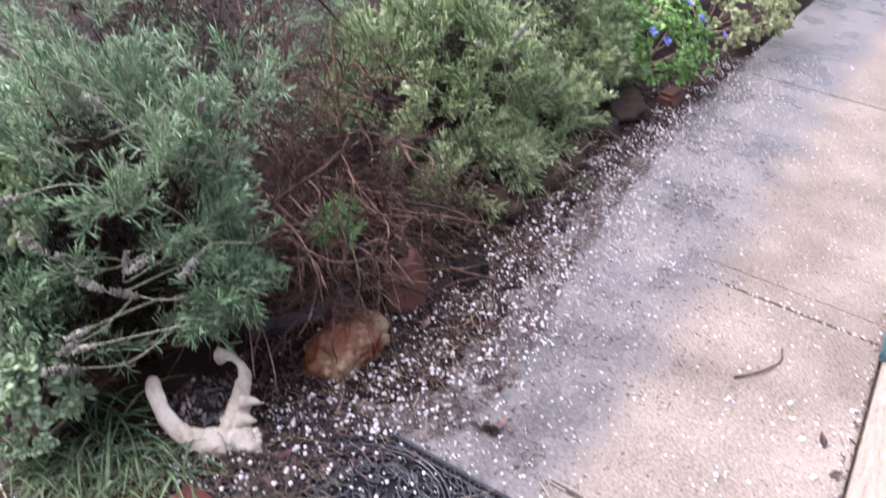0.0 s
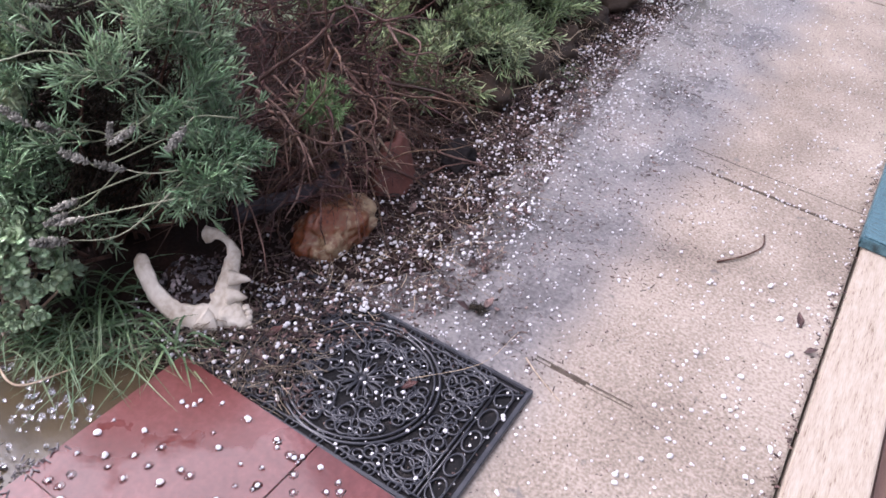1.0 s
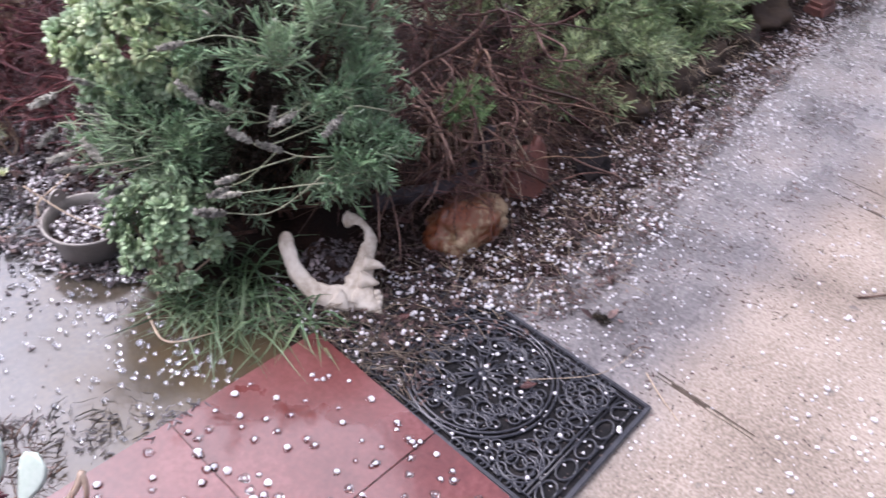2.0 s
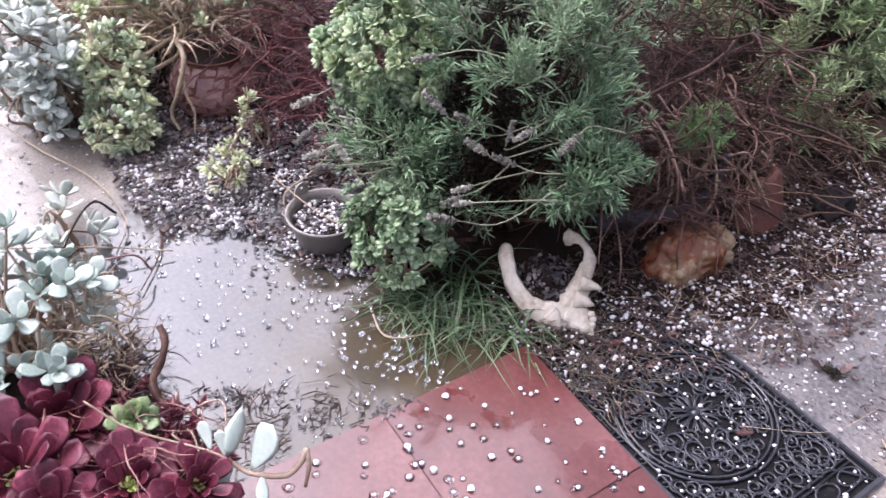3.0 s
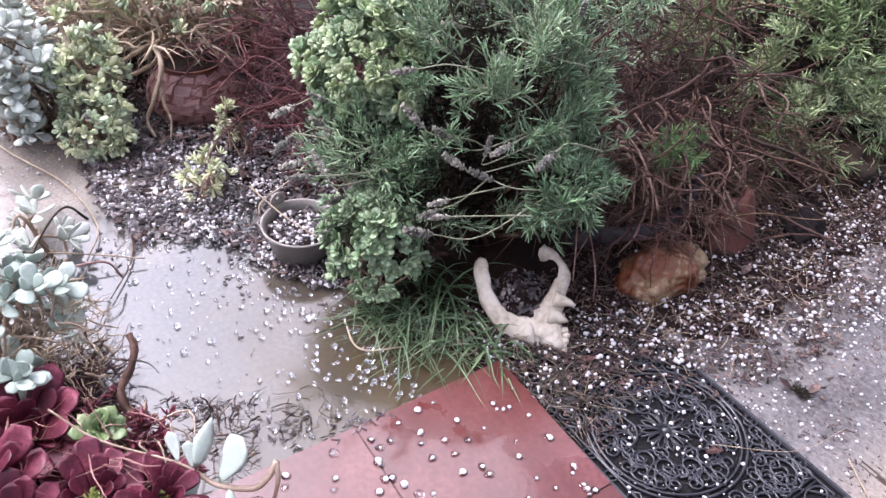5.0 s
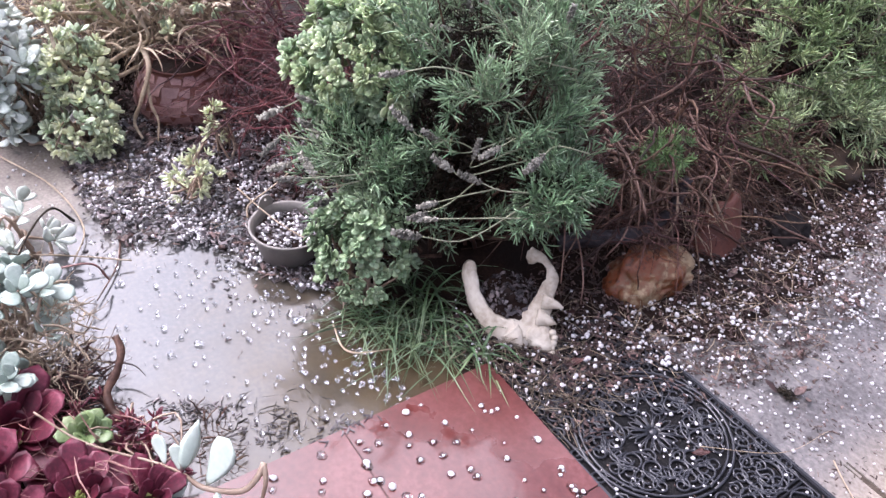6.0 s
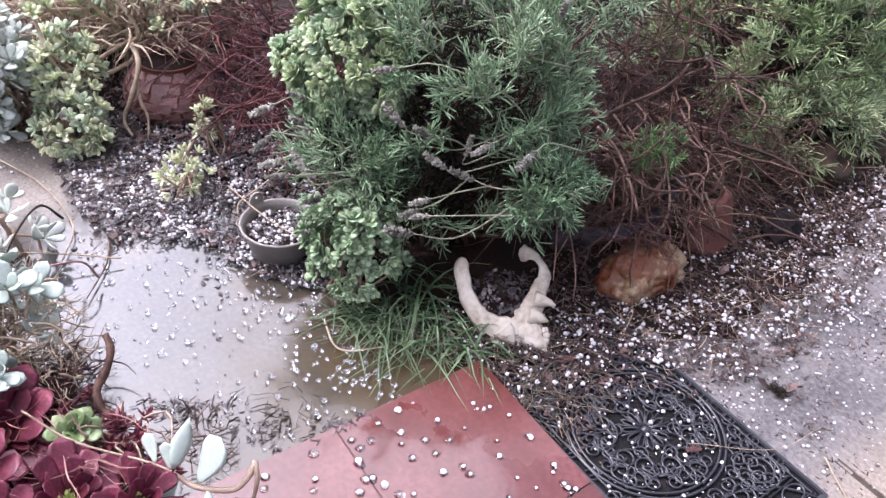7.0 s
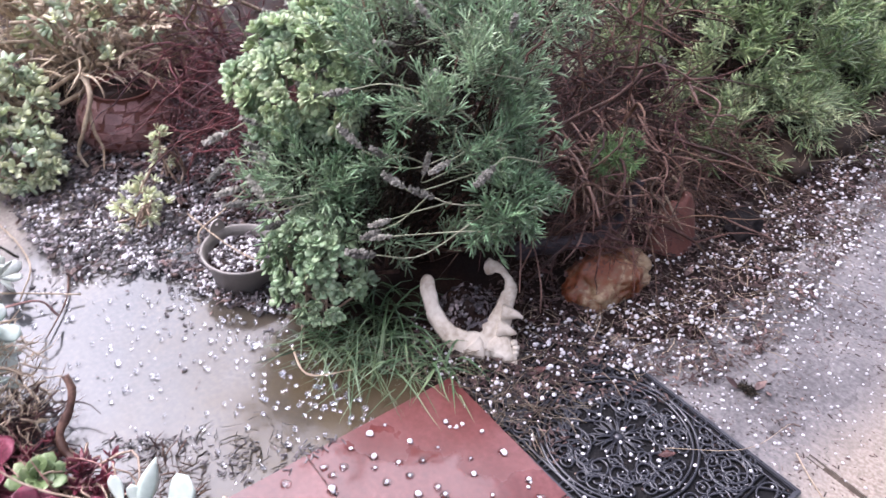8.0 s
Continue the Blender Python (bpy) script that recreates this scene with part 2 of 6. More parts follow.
M_twig = mat("brown_twigs", [(0.02, 0.009, 0.006), (0.056, 0.029, 0.019), (0.18, 0.108, 0.075)], 20, 5, (0.45, 0.7), 0.2, 150, island=0.55, hue=0.015, spec=0.25)
M_redtwig = mat("red_twigs", [(0.014, 0.0048, 0.0044), (0.042, 0.017, 0.0145), (0.15, 0.078, 0.064)], 20, 5, (0.45, 0.7), 0.2, 150, island=0.55, hue=0.012, spec=0.25)
M_redstem = mat("dark_red_stems", [(0.026, 0.0055, 0.006), (0.066, 0.0145, 0.016), (0.155, 0.048, 0.046)], 20, 5, (0.35, 0.6), 0.2, 150, island=0.6, hue=0.012, spec=0.35)
M_root = mat("bare_root", [(0.06, 0.028, 0.022), (0.15, 0.08, 0.058), (0.32, 0.20, 0.15)], 25, 5, (0.4, 0.6), 0.3, 150, each=0.3)
# dead plant matter, its brown taken near black to carry the shade inside bushes
M_dead_shade = mat("shade_dark_needles", [(0.007, 0.005, 0.003), (0.015, 0.011, 0.006), (0.032, 0.024, 0.014)], 25, 4, (0.6, 0.8), 0, 60, island=0.5, spec=0.2)
M_straw = mat("dry_straw", [(0.18, 0.13, 0.085), (0.30, 0.23, 0.155), (0.45, 0.365, 0.26)], 20, 5, (0.45, 0.7), 0.2, 150, island=0.35)
M_mulch = mat("bark_mulch", [(0.014, 0.007, 0.006), (0.052, 0.031, 0.027), (0.23, 0.155, 0.13)], 25, 5, (0.45, 0.7), 0.3, 120, island=0.65, hue=0.015, spec=0.3)
M_gravel = mat("dark_chips", [(0.010, 0.009, 0.010), (0.052, 0.043, 0.045), (0.22, 0.18, 0.175)], 25, 5, (0.25, 0.5), 0.3, 120, island=0.6)
M_lav = mat("lavender_leaf", [(0.065, 0.13, 0.065), (0.175, 0.275, 0.145), (0.45, 0.545, 0.35)], 3, 4, (0.24, 0.42), 0, 60, island=0.65, hue=0.02, leaf=0.06, spec=0.65)
M_lav2 = mat("yellow_green_leaf", [(0.070, 0.12, 0.045), (0.205, 0.285, 0.12), (0.50, 0.58, 0.33)], 3, 4, (0.24, 0.42), 0, 60, island=0.65, hue=0.025, leaf=0.1, spec=0.65)
M_lavstem = mat("lavender_stem", [(0.13, 0.145, 0.085), (0.22, 0.23, 0.145), (0.34, 0.33, 0.24)], 9, 4, (0.45, 0.65), 0, 60, island=0.3)
M_flower = mat("faded_flower", [(0.095, 0.088, 0.070), (0.20, 0.19, 0.155), (0.42, 0.405, 0.35)], 60, 4, (0.5, 0.7), 0.4, 300, island=0.3, each=0.5)
M_sedum = mat("bright_succulent", [(0.20, 0.27, 0.12), (0.36, 0.45, 0.23), (0.57, 0.64, 0.42)], 5, 4, (0.28, 0.45), 0.05, 90, island=0.3, hue=0.02, leaf=0.12)
M_sedum2 = mat("creeper_leaf", [(0.13, 0.20, 0.09), (0.24, 0.33, 0.18), (0.42, 0.51, 0.34)], 5, 4, (0.28, 0.45), 0.05, 90, island=0.35, hue=0.02, leaf=0.12)
M_yellow = mat("yellow_green_succulent", [(0.25, 0.29, 0.12), (0.38, 0.42, 0.21), (0.54, 0.55, 0.34)], 6, 4, (0.3, 0.5), 0.05, 90, island=0.3, hue=0.02, leaf=0.12)
M_paleyel = mat("pale_yellow_green", [(0.46, 0.51, 0.29), (0.66, 0.69, 0.45), (0.82, 0.83, 0.64)], 6, 4, (0.3, 0.5), 0.05, 90, island=0.3, hue=0.02, leaf=0.30)
M_palegreen = mat("pale_green_leaf", [(0.33, 0.42, 0.26), (0.50, 0.58, 0.39), (0.69, 0.75, 0.56)], 6, 4, (0.3, 0.5), 0.05, 90, island=0.35, hue=0.02, leaf=0.30)
M_tan = mat("tan_stems", [(0.17, 0.118, 0.075), (0.36, 0.275, 0.185), (0.62, 0.525, 0.385)], 20, 5, (0.45, 0.7), 0.2, 150, island=0.4)
M_drygrass = mat("wet_dry_grass", [(0.045, 0.032, 0.022), (0.12, 0.092, 0.06), (0.28, 0.225, 0.155)], 20, 5, (0.45, 0.7), 0.2, 150, island=0.5)
M_silver = mat("silver_leaf", [(0.22, 0.285, 0.235), (0.345, 0.41, 0.35), (0.54, 0.585, 0.525)], 7, 4, (0.4, 0.55), 0.08, 120, island=0.22, leaf=0.06)
M_silver2 = mat("whitish_leaf", [(0.36, 0.41, 0.35), (0.54, 0.58, 0.51), (0.76, 0.78, 0.71)], 7, 4, (0.4, 0.55), 0.08, 120, island=0.35, leaf=0.06)
M_pale = mat("pale_leaf", [(0.34, 0.42, 0.35), (0.43, 0.50, 0.43), (0.52, 0.57, 0.51)], 12, 4, (0.35, 0.5), 0.08, 120, island=0.1, leaf=0.06)
M_burg = mat("burgundy_leaf", [(0.026, 0.004, 0.008), (0.105, 0.011, 0.024), (0.25, 0.045, 0.072)], 14, 6, (0.42, 0.62), 0.08, 120, island=0.35, hue=0.01, leaf=0.05)
M_lime = mat("lime_heart", [(0.30, 0.36, 0.10), (0.42, 0.48, 0.15)], 30, 3, (0.35, 0.5), 0.05, 100, island=0.2)
M_aeon = mat("green_rosette_leaf", [(0.07, 0.12, 0.045), (0.16, 0.22, 0.09), (0.36, 0.37, 0.23)], 14, 4, (0.3, 0.45), 0.05, 100, island=0.25, leaf=0.08)
M_stem = mat("fleshy_stem", [(0.17, 0.11, 0.072), (0.29, 0.205, 0.145), (0.42, 0.33, 0.25)], 16, 6, (0.4, 0.6), 0.4, 120)
M_grass = mat("grass_blade", [(0.032, 0.06, 0.026), (0.07, 0.12, 0.052), (0.19, 0.25, 0.13)], 5, 4, (0.35, 0.5), 0, 60, island=0.4, hue=0.02, leaf=0.1)
M_bright = mat("bright_leaf", [(0.09, 0.20, 0.045), (0.15, 0.30, 0.075), (0.24, 0.40, 0.13)], 5, 4, (0.35, 0.5), 0, 60, island=0.35, hue=0.015, leaf=0.2)
M_fresh = mat("fresh_leaf", [(0.07, 0.14, 0.045), (0.15, 0.25, 0.09), (0.30, 0.40, 0.19)], 5, 4, (0.35, 0.5), 0, 60, island=0.45, hue=0.015, leaf=0.1)
M_blue = mat("blue_petal", [(0.10, 0.13, 0.42), (0.18, 0.22, 0.58)], 30, 3, (0.5, 0.6), 0, 60, island=0.3)
M_water = mat("melt_water", [(0.95, 0.95, 0.96), (1.0, 1.0, 1.0)], 30, 2, (0.01, 0.03), 0, 60)
M_water.node_tree.nodes["Principled BSDF"].inputs["Transmission Weight"].default_value = 1.0
M_water.node_tree.nodes["Principled BSDF"].inputs["IOR"].default_value = 1.33
M_melt = mat("melting_hail", [(0.90, 0.88, 0.89), (0.98, 0.97, 0.98)], 50, 3, (0.04, 0.16), 0.1, 200, island=0.08)
M_melt.node_tree.nodes["Principled BSDF"].inputs["Transmission Weight"].default_value = 0.45
M_melt.node_tree.nodes["Principled BSDF"].inputs["IOR"].default_value = 1.16
M_pinkstem = mat("pinkish_stalk", [(0.12, 0.045, 0.04), (0.24, 0.11, 0.095), (0.40, 0.23, 0.20)], 18, 5, (0.4, 0.6), 0.2, 120, island=0.4)
M_hail = mat("hail_ice", [(0.50, 0.48, 0.485), (0.76, 0.735, 0.74)], 40, 3, (0.10, 0.28), 0.1, 200, island=0.06)
M_ice = mat("clear_ice", [(0.86, 0.87, 0.90), (0.95, 0.96, 0.98)], 60, 3, (0.03, 0.16), 0.15, 160, island=0.05)
M_ice.node_tree.nodes["Principled BSDF"].inputs["Transmission Weight"].default_value = 0.95
M_ice.node_tree.nodes["Principled BSDF"].inputs["IOR"].default_value = 1.31
M_hail.node_tree.nodes["Principled BSDF"].inputs["Transmission Weight"].default_value = 0.12
M_hail.node_tree.nodes["Principled BSDF"].inputs["Subsurface Weight"].default_value = 0.3
M_hail.node_tree.nodes["Principled BSDF"].inputs["Subsurface Radius"].default_value = (0.006, 0.006, 0.006)

# ---------------------------------------------------------------- mesh tools
RNG = np.random.default_rng(11)
ORIGIN = {}
UP = np.array((0.0, 0.0, 1.0))


def unit(a):
    a = np.asarray(a, float)
    return a / np.maximum(np.linalg.norm(a, axis=-1, keepdims=True), 1e-9)


class Geo:
    """Gathers vertices and faces in world coordinates."""

    def __init__(self):
        self.v, self.f, self.n = [], [], 0

    def add(self, v, f):
        v = np.asarray(v, float)
        self.v.append(v)
        self.f.extend([tuple(i + self.n for i in q) for q in f])
        self.n += len(v)

    def stamp(self, tv, tf, o, d, u, s):
        """Copies of a template (side x, length y, face z) at places o along d, faced to u, scaled by s (N or N x 3)."""
        o, d = np.asarray(o, float), unit(d)
        if len(o) == 0:
            return
        x = unit(np.cross(d, np.broadcast_to(u, d.shape)))
        z = np.cross(x, d)
        s = np.asarray(s, float)
        s = np.repeat(s[:, None], 3, 1) if s.ndim == 1 else s
        loc = tv[None] * s[:, None]
        w = o[:, None] + loc[..., :1] * x[:, None] + loc[..., 1:2] * d[:, None] + loc[..., 2:] * z[:, None]
        k, m = len(o), len(tv)
        for fs in set(len(q) for q in tf):
            base = np.array([q for q in tf if len(q) == fs])
            allf = (base[None] + (np.arange(k) * m)[:, None, None] + self.n).reshape(-1, fs)
            self.f.extend(map(tuple, allf.tolist()))
        self.v.append(w.reshape(-1, 3))
        self.n += k * m

    def tube(self, p, r, sides=5, caps=True):
        p = np.asarray(p, float)
        k = len(p)
        r = np.broadcast_to(np.asarray(r, float), (k,))
        t = unit(np.gradient(p, axis=0))
        a = np.cross(t, UP if abs(t[0, 2]) < 0.9 else np.array((1.0, 0, 0)))
        a = unit(a)
        b = np.cross(t, a)
        ang = np.arange(sides) * 2 * math.pi / sides
        w = p[:, None] + r[:, None, None] * (np.cos(ang)[None, :, None] * a[:, None] + np.sin(ang)[None, :, None] * b[:, None])
        f = [(i * sides + j, i * sides + (j + 1) % sides, (i + 1) * sides + (j + 1) % sides, (i + 1) * sides + j)
             for i in range(k - 1) for j in range(sides)]
        if caps:
            f += [tuple(reversed(range(sides))), tuple((k - 1) * sides + j for j in range(sides))]
        self.add(w.reshape(-1, 3), f)


def from_bm(bm):
    g = Geo()
    bm.verts.ensure_lookup_table()
    g.add([v.co[:] for v in bm.verts], [tuple(v.index for v in f.verts) for f in bm.faces])
    bm.free()
    return g


def mesh_of(name, g, material, origin=(0, 0, 0), smooth=True):
    me = bpy.data.meshes.new(name)
    v = np.concatenate(g.v) - np.asarray(origin, float)
    me.from_pydata(v.tolist(), [], g.f)
    me.materials.append(material)
    if smooth:
        me.polygons.foreach_set("use_smooth", [True] * len(me.polygons))
    me.update()
    return me


def thing(name, at, label, category, group="", kind=""):
    ob = new(name)
    ob.location = at
    ob.empty_display_size = 0.05
    ORIGIN[ob.name] = np.asarray(at, float)
    return tagged(ob, label, category, group, kind)


def part(name, g, material, parent, label="", smooth=True):
    """One mesh object under a thing or under a part."""
    o = ORIGIN[parent.name]
    ob = new(name, mesh_of(name, g, material, o, smooth))
    ob.parent = parent
    ORIGIN[ob.name] = o
    return tagged(ob, label)


def solid(name, g, material, at, label, category, group="", kind="", smooth=True):
    """A thing that is one mesh."""
    ob = new(name, mesh_of(name, g, material, at, smooth))
    ob.location = at
    ORIGIN[ob.name] = np.asarray(at, float)
    return tagged(ob, label, category, group, kind)


def stuff(name, g, material, label, category, smooth=True):
    return solid(name, g, material, (0, 0, 0), label, category, "", "stuff", smooth)


def lathe(profile, n=28, centre=(0, 0, 0), wob=0.0):
    g = Geo()
    c = np.asarray(centre, float)
    v = []
    for r, z in profile:
        for j in range(n):
            a = 2 * math.pi * j / n
            rr = r * (1 + wob * math.sin(3 * a + 9 * z))
            v.append((c[0] + rr * math.cos(a), c[1] + rr * math.sin(a), c[2] + z))
    k = len(profile)
    f = [(i * n + j, i * n + (j + 1) % n, (i + 1) * n + (j + 1) % n, (i + 1) * n + j) for i in range(k - 1) for j in range(n)]
    f += [tuple(reversed(range(n))), tuple((k - 1) * n + j for j in range(n))]
    g.add(v, f)
    return g


def slab(x0, x1, y0, y1, z0, z1, bevel=0.004, rag=0.0):
    bm = bmesh.new()
    bmesh.ops.create_cube(bm, size=1)
    for v in bm.verts:
        v.co = ((x0 + x1) / 2 + v.co.x * (x1 - x0), (y0 + y1) / 2 + v.co.y * (y1 - y0), (z0 + z1) / 2 + v.co.z * (z1 - z0))
    bmesh.ops.bevel(bm, geom=bm.edges[:], offset=bevel, segments=2, affect="EDGES")
    if rag:
        for v in bm.verts:
            v.co += Vector((RNG.normal(), RNG.normal(), RNG.normal() * 0.4)) * rag
    return from_bm(bm)


def lump(centre, size, seed, rough=0.25, freq=2.2, sub=4, cut=None):
    """A weathered stone: a sphere pushed about by noise."""
    bm = bmesh.new()
    bmesh.ops.create_icosphere(bm, subdivisions=sub, radius=1)
    off = Vector((seed * 3.1, seed * 1.7, -seed))
    for v in bm.verts:
        d = v.co.normalized()
        k = 1 + rough * noise.fractal(d * freq + off, 1.0, 2.0, 5)
        if cut:
            k *= cut(d)
        v.co = Vector((centre[0] + d.x * size[0] * k, centre[1] + d.y * size[1] * k, centre[2] + d.z * size[2] * k))
    return from_bm(bm)


# templates: side x, length y, face z
def spindle(bulge=0.5, at=0.45):
    a = [(0, 0, 0)] + [(bulge * math.cos(k * 2.0944), at, bulge * math.sin(k * 2.0944)) for k in range(3)] + [(0, 1, 0)]
    return np.array(a), [(0, 2, 1), (0, 3, 2), (0, 1, 3), (4, 1, 2), (4, 2, 3), (4, 3, 1)]


def leaf_form(width=0.4, thick=0.12, belly=0.62, curl=0.15, n=6, ring=6, tip=0.25, neck=0.25, dish=0.0):
    """A fleshy leaf of length 1: narrow at its foot, widest at belly, with a rounded end."""
    v, f = [(0, 0, 0)], []
    for i in range(1, n):
        t = i / n
        w = (neck + (1 - neck) * math.sin(min(1, t / belly) * math.pi / 2) ** 1.5) if t < belly else math.sqrt(max(0.0, 1 - ((t - belly) / (1.02 - belly)) ** 2)) * (1 - tip) + tip * (1 - t) / (1 - belly)
        h = thick * (0.6 + 0.4 * w)
        for j in range(ring):
            a = 2 * math.pi * j / ring
            x = math.cos(a) * w * width / 2
            v.append((x, t, math.sin(a) * h / 2 + curl * t * t + dish * x * x * 4))
    v.append((0, 1, curl))
    f += [(0, 1 + (j + 1) % ring, 1 + j) for j in range(ring)]
    for i in range(n - 2):
        a = 1 + i * ring
        f += [(a + j, a + (j + 1) % ring, a + ring + (j + 1) % ring, a + ring + j) for j in range(ring)]
    a, e = 1 + (n - 2) * ring, len(v) - 1
    f += [(a + j, a + (j + 1) % ring, e) for j in range(ring)]
    return np.array(v), f


def ball(sub=2, squash=1.0):
    bm = bmesh.new()
    bmesh.ops.create_icosphere(bm, subdivisions=sub, radius=0.5)
    v = np.array([x.co[:] * np.array(1 + 0.4 * noise.noise(x.co * 5 + Vector((sub, 2, 1)))) for x in bm.verts]) * (1, 1, squash)
    f = [tuple(w.index for w in q.verts) for q in bm.faces]
    bm.free()
    return v, f


def chip():
    v = np.array([(-0.5, 0, 0), (0.4, 0.05, 0), (0.5, 0.95, 0), (-0.35, 1, 0), (-0.4, 0.08, 0.3), (0.35, 0.1, 0.25), (0.4, 0.85, 0.3), (-0.3, 0.9, 0.22)])
    return v, [(3, 2, 1, 0), (4, 5, 6, 7), (0, 1, 5, 4), (1, 2, 6, 5), (2, 3, 7, 6), (3, 0, 4, 7)]


def blade(bow=0.08):
    """A narrow blunt leaf, three-sided, a little bowed."""
    rings = [(0.12, 0.30), (0.55, 0.52), (0.88, 0.40)]
    v = [(0, 0, 0)] + [(w * math.cos(k * 2.0944), t, w * math.sin(k * 2.0944) + bow * 4 * t * t) for t, w in rings for k in range(3)] + [(0, 1, bow * 4)]
    f = [(0, 1 + (k + 1) % 3, 1 + k) for k in range(3)]
    for i in (1, 4):
        f += [(i + k, i + (k + 1) % 3, i + 3 + (k + 1) % 3, i + 3 + k) for k in range(3)]
    return np.array(v, float), f + [(7 + k, 7 + (k + 1) % 3, 10) for k in range(3)]


T_blade = blade(0.55)
T_needle = spindle(0.5, 0.5)
T_stem = spindle(0.5, 0.3)
T_ball, T_smallball = ball(2, 0.85), ball(1, 0.9)
T_chip = chip()


def rand_dirs(n, flat=1.0):
    d = RNG.normal(size=(n, 3)) * (1, 1, flat)
    return unit(d)


def perp(d):
    """A random unit vector square to each d."""
    r = RNG.normal(size=d.shape)
    return unit(r - (r * d).sum(1, keepdims=True) * d)


def wander(p, d, length, n=9, bend=0.25, pull=(0, 0, 0)):
    """A crooked line from p."""
    pts, d = [np.asarray(p, float)], unit(np.asarray(d, float))
    for _ in range(n - 1):
        d = unit(d + RNG.normal(size=3) * bend + np.asarray(pull) * 0.2)
        pts.append(pts[-1] + d * length / (n - 1))
    return np.array(pts)


def curve_pts(ctrl, n=24):
    """A smooth line through the control points."""
    c = np.asarray(ctrl, float)
    c = np.vstack([2 * c[0] - c[1], c, 2 * c[-1] - c[-2]])
    out = []
    k = len(c) - 3
    for s in np.linspace(0, k - 1e-6, n):
        i, t = int(s), s - int(s)
        a, b, e, g = c[i:i + 4]
        out.append(0.5 * (2 * b + (e - a) * t + (2 * a - 5 * b + 4 * e - g) * t * t + (3 * b - a - 3 * e + g) * t ** 3))
    return np.array(out)

# ---------------------------------------------------------------- ground, paths, porch
TX, TY, TW = -0.398, -0.252, 0.430          # porch corner before its turn, and tile pitch
TURN = math.radians(-1.0)                  # the porch stands a little askew to the path
FRONT = ((-0.37, -1.0), (-1.0, -1.15), (-2.1, -1.62), (-7.0, -1.9))   # edge of the side path towards the front bed


def front_line(x):
    x = np.asarray(x, float)
    return np.interp(-x, [-p[0] for p in FRONT], [p[1] for p in FRONT])


def smooth(a, lo, hi):
    t = np.clip((np.asarray(a, float) - lo) / (hi - lo), 0, 1)
    return t * t * (3 - 2 * t)


def soil_z(x, y):
    """Height of the earth: low under the paving, raised in the two beds."""
    x, y = np.asarray(x, float), np.asarray(y, float)
    edge = np.interp(y, [-0.3, 0.12, 0.30, 0.60, 1.0, 1.4, 2.0, 3.0, 4.5], [-0.30, -0.30, -0.10, -0.03, -0.07, -0.15, -0.22, -0.27, -0.30])
    edge = edge + 0.03 * np.sin(y * 17) + 0.02 * np.sin(y * 41 + 1)
    back = np.minimum(edge - x, y + 0.36 + 0.06 * smooth(-x, 0.6, 0.95) + 0.25 * smooth(-x, 0.9, 2.0) + 0.35 * smooth(-x, 2.0, 2.5))
    front = np.minimum(front_line(x) - y, -0.36 - x)
    h = -0.07 + 0.080 * smooth(back, -0.03, 0.10) + 0.11 * smooth(back, 0.22, 0.75)
    h = np.maximum(h, -0.07 + 0.085 * smooth(front, -0.03, 0.06) + 0.08 * smooth(front, 0.05, 0.4))
    return h


def spread(lo, hi, step, far):
    mid = list(np.arange(lo, hi + 1e-6, step))
    out, s = [], step
    while len(out) == 0 or out[-1] < far:
        s *= 1.5
        out.append((out[-1] if out else 0) + s)
    return np.array([lo - o for o in reversed(out)] + mid + [hi + o for o in out])


def build_ground():
    xs, ys = spread(-3.4, 1.6, 0.028, 600), spread(-2.4, 5.2, 0.032, 600)
    gx, gy = np.meshgrid(xs, ys)
    z = soil_z(gx, gy)
    n = np.array([noise.noise(Vector((a * 9, b * 9, 0))) + 0.6 * noise.noise(Vector((a * 31, b * 31, 3))) for a, b in zip(gx.ravel(), gy.ravel())]).reshape(gx.shape)
    z = z + n * 0.010 * (z > -0.06)
    g = Geo()
    c = len(xs)
    idx = np.arange(len(ys) * c).reshape(len(ys), c)
    f = np.stack([idx[:-1, :-1], idx[:-1, 1:], idx[1:, 1:], idx[1:, :-1]], -1).reshape(-1, 4)
    g.add(np.stack([gx, gy, z], -1).reshape(-1, 3), f.tolist())
    return solid("ground", g, M_soil, (0, 0, 0), "dark damp garden soil of the planting beds", "ground", kind="structure")


build_ground()

path = thing("path", (0.35, 1.0, -0.08), "wet tan concrete garden path with cross joints", "path", kind="structure")
JOINTS = (-0.262, 0.352, 1.625, 4.25, 6.9, 9.6, 12.3)
for y0, y1 in zip(JOINTS, JOINTS[1:]):
    part("paving_panel", slab(-0.27, 0.978, y0 + 0.0035, y1 - 0.0035, -0.08, 0.0, 0.006), M_path, path, smooth=False)
part("joint_filler", slab(-0.26, 0.965, JOINTS[0], JOINTS[-1], -0.078, -0.004, 0.002), M_grout, path, smooth=False)
for yj, x0, x1, top in ((JOINTS[1], -0.26, 0.32, 0.0007), (JOINTS[1], 0.32, 0.365, -0.0012), (JOINTS[1], 0.47, 0.53, -0.0022), (JOINTS[1], 0.53, 0.60, -0.0014),
                        (JOINTS[1], 0.60, 0.965, 0.0007), (JOINTS[2], -0.26, 0.30, 0.0007), (JOINTS[2], 0.30, 0.42, -0.0015)):
    part("joint_mortar", slab(x0, x1, yj - (0.011 if top > 0 else 0.0042), yj + (0.011 if top > 0 else 0.0042), -0.03, top, 0.0004), M_path, path, smooth=False)
# a second shallow saw cut beside the joint
part("saw_cut", slab(0.30, 0.965, 1.755, 1.759, -0.001, 0.0006, 0.0002), M_grout, path, smooth=False)

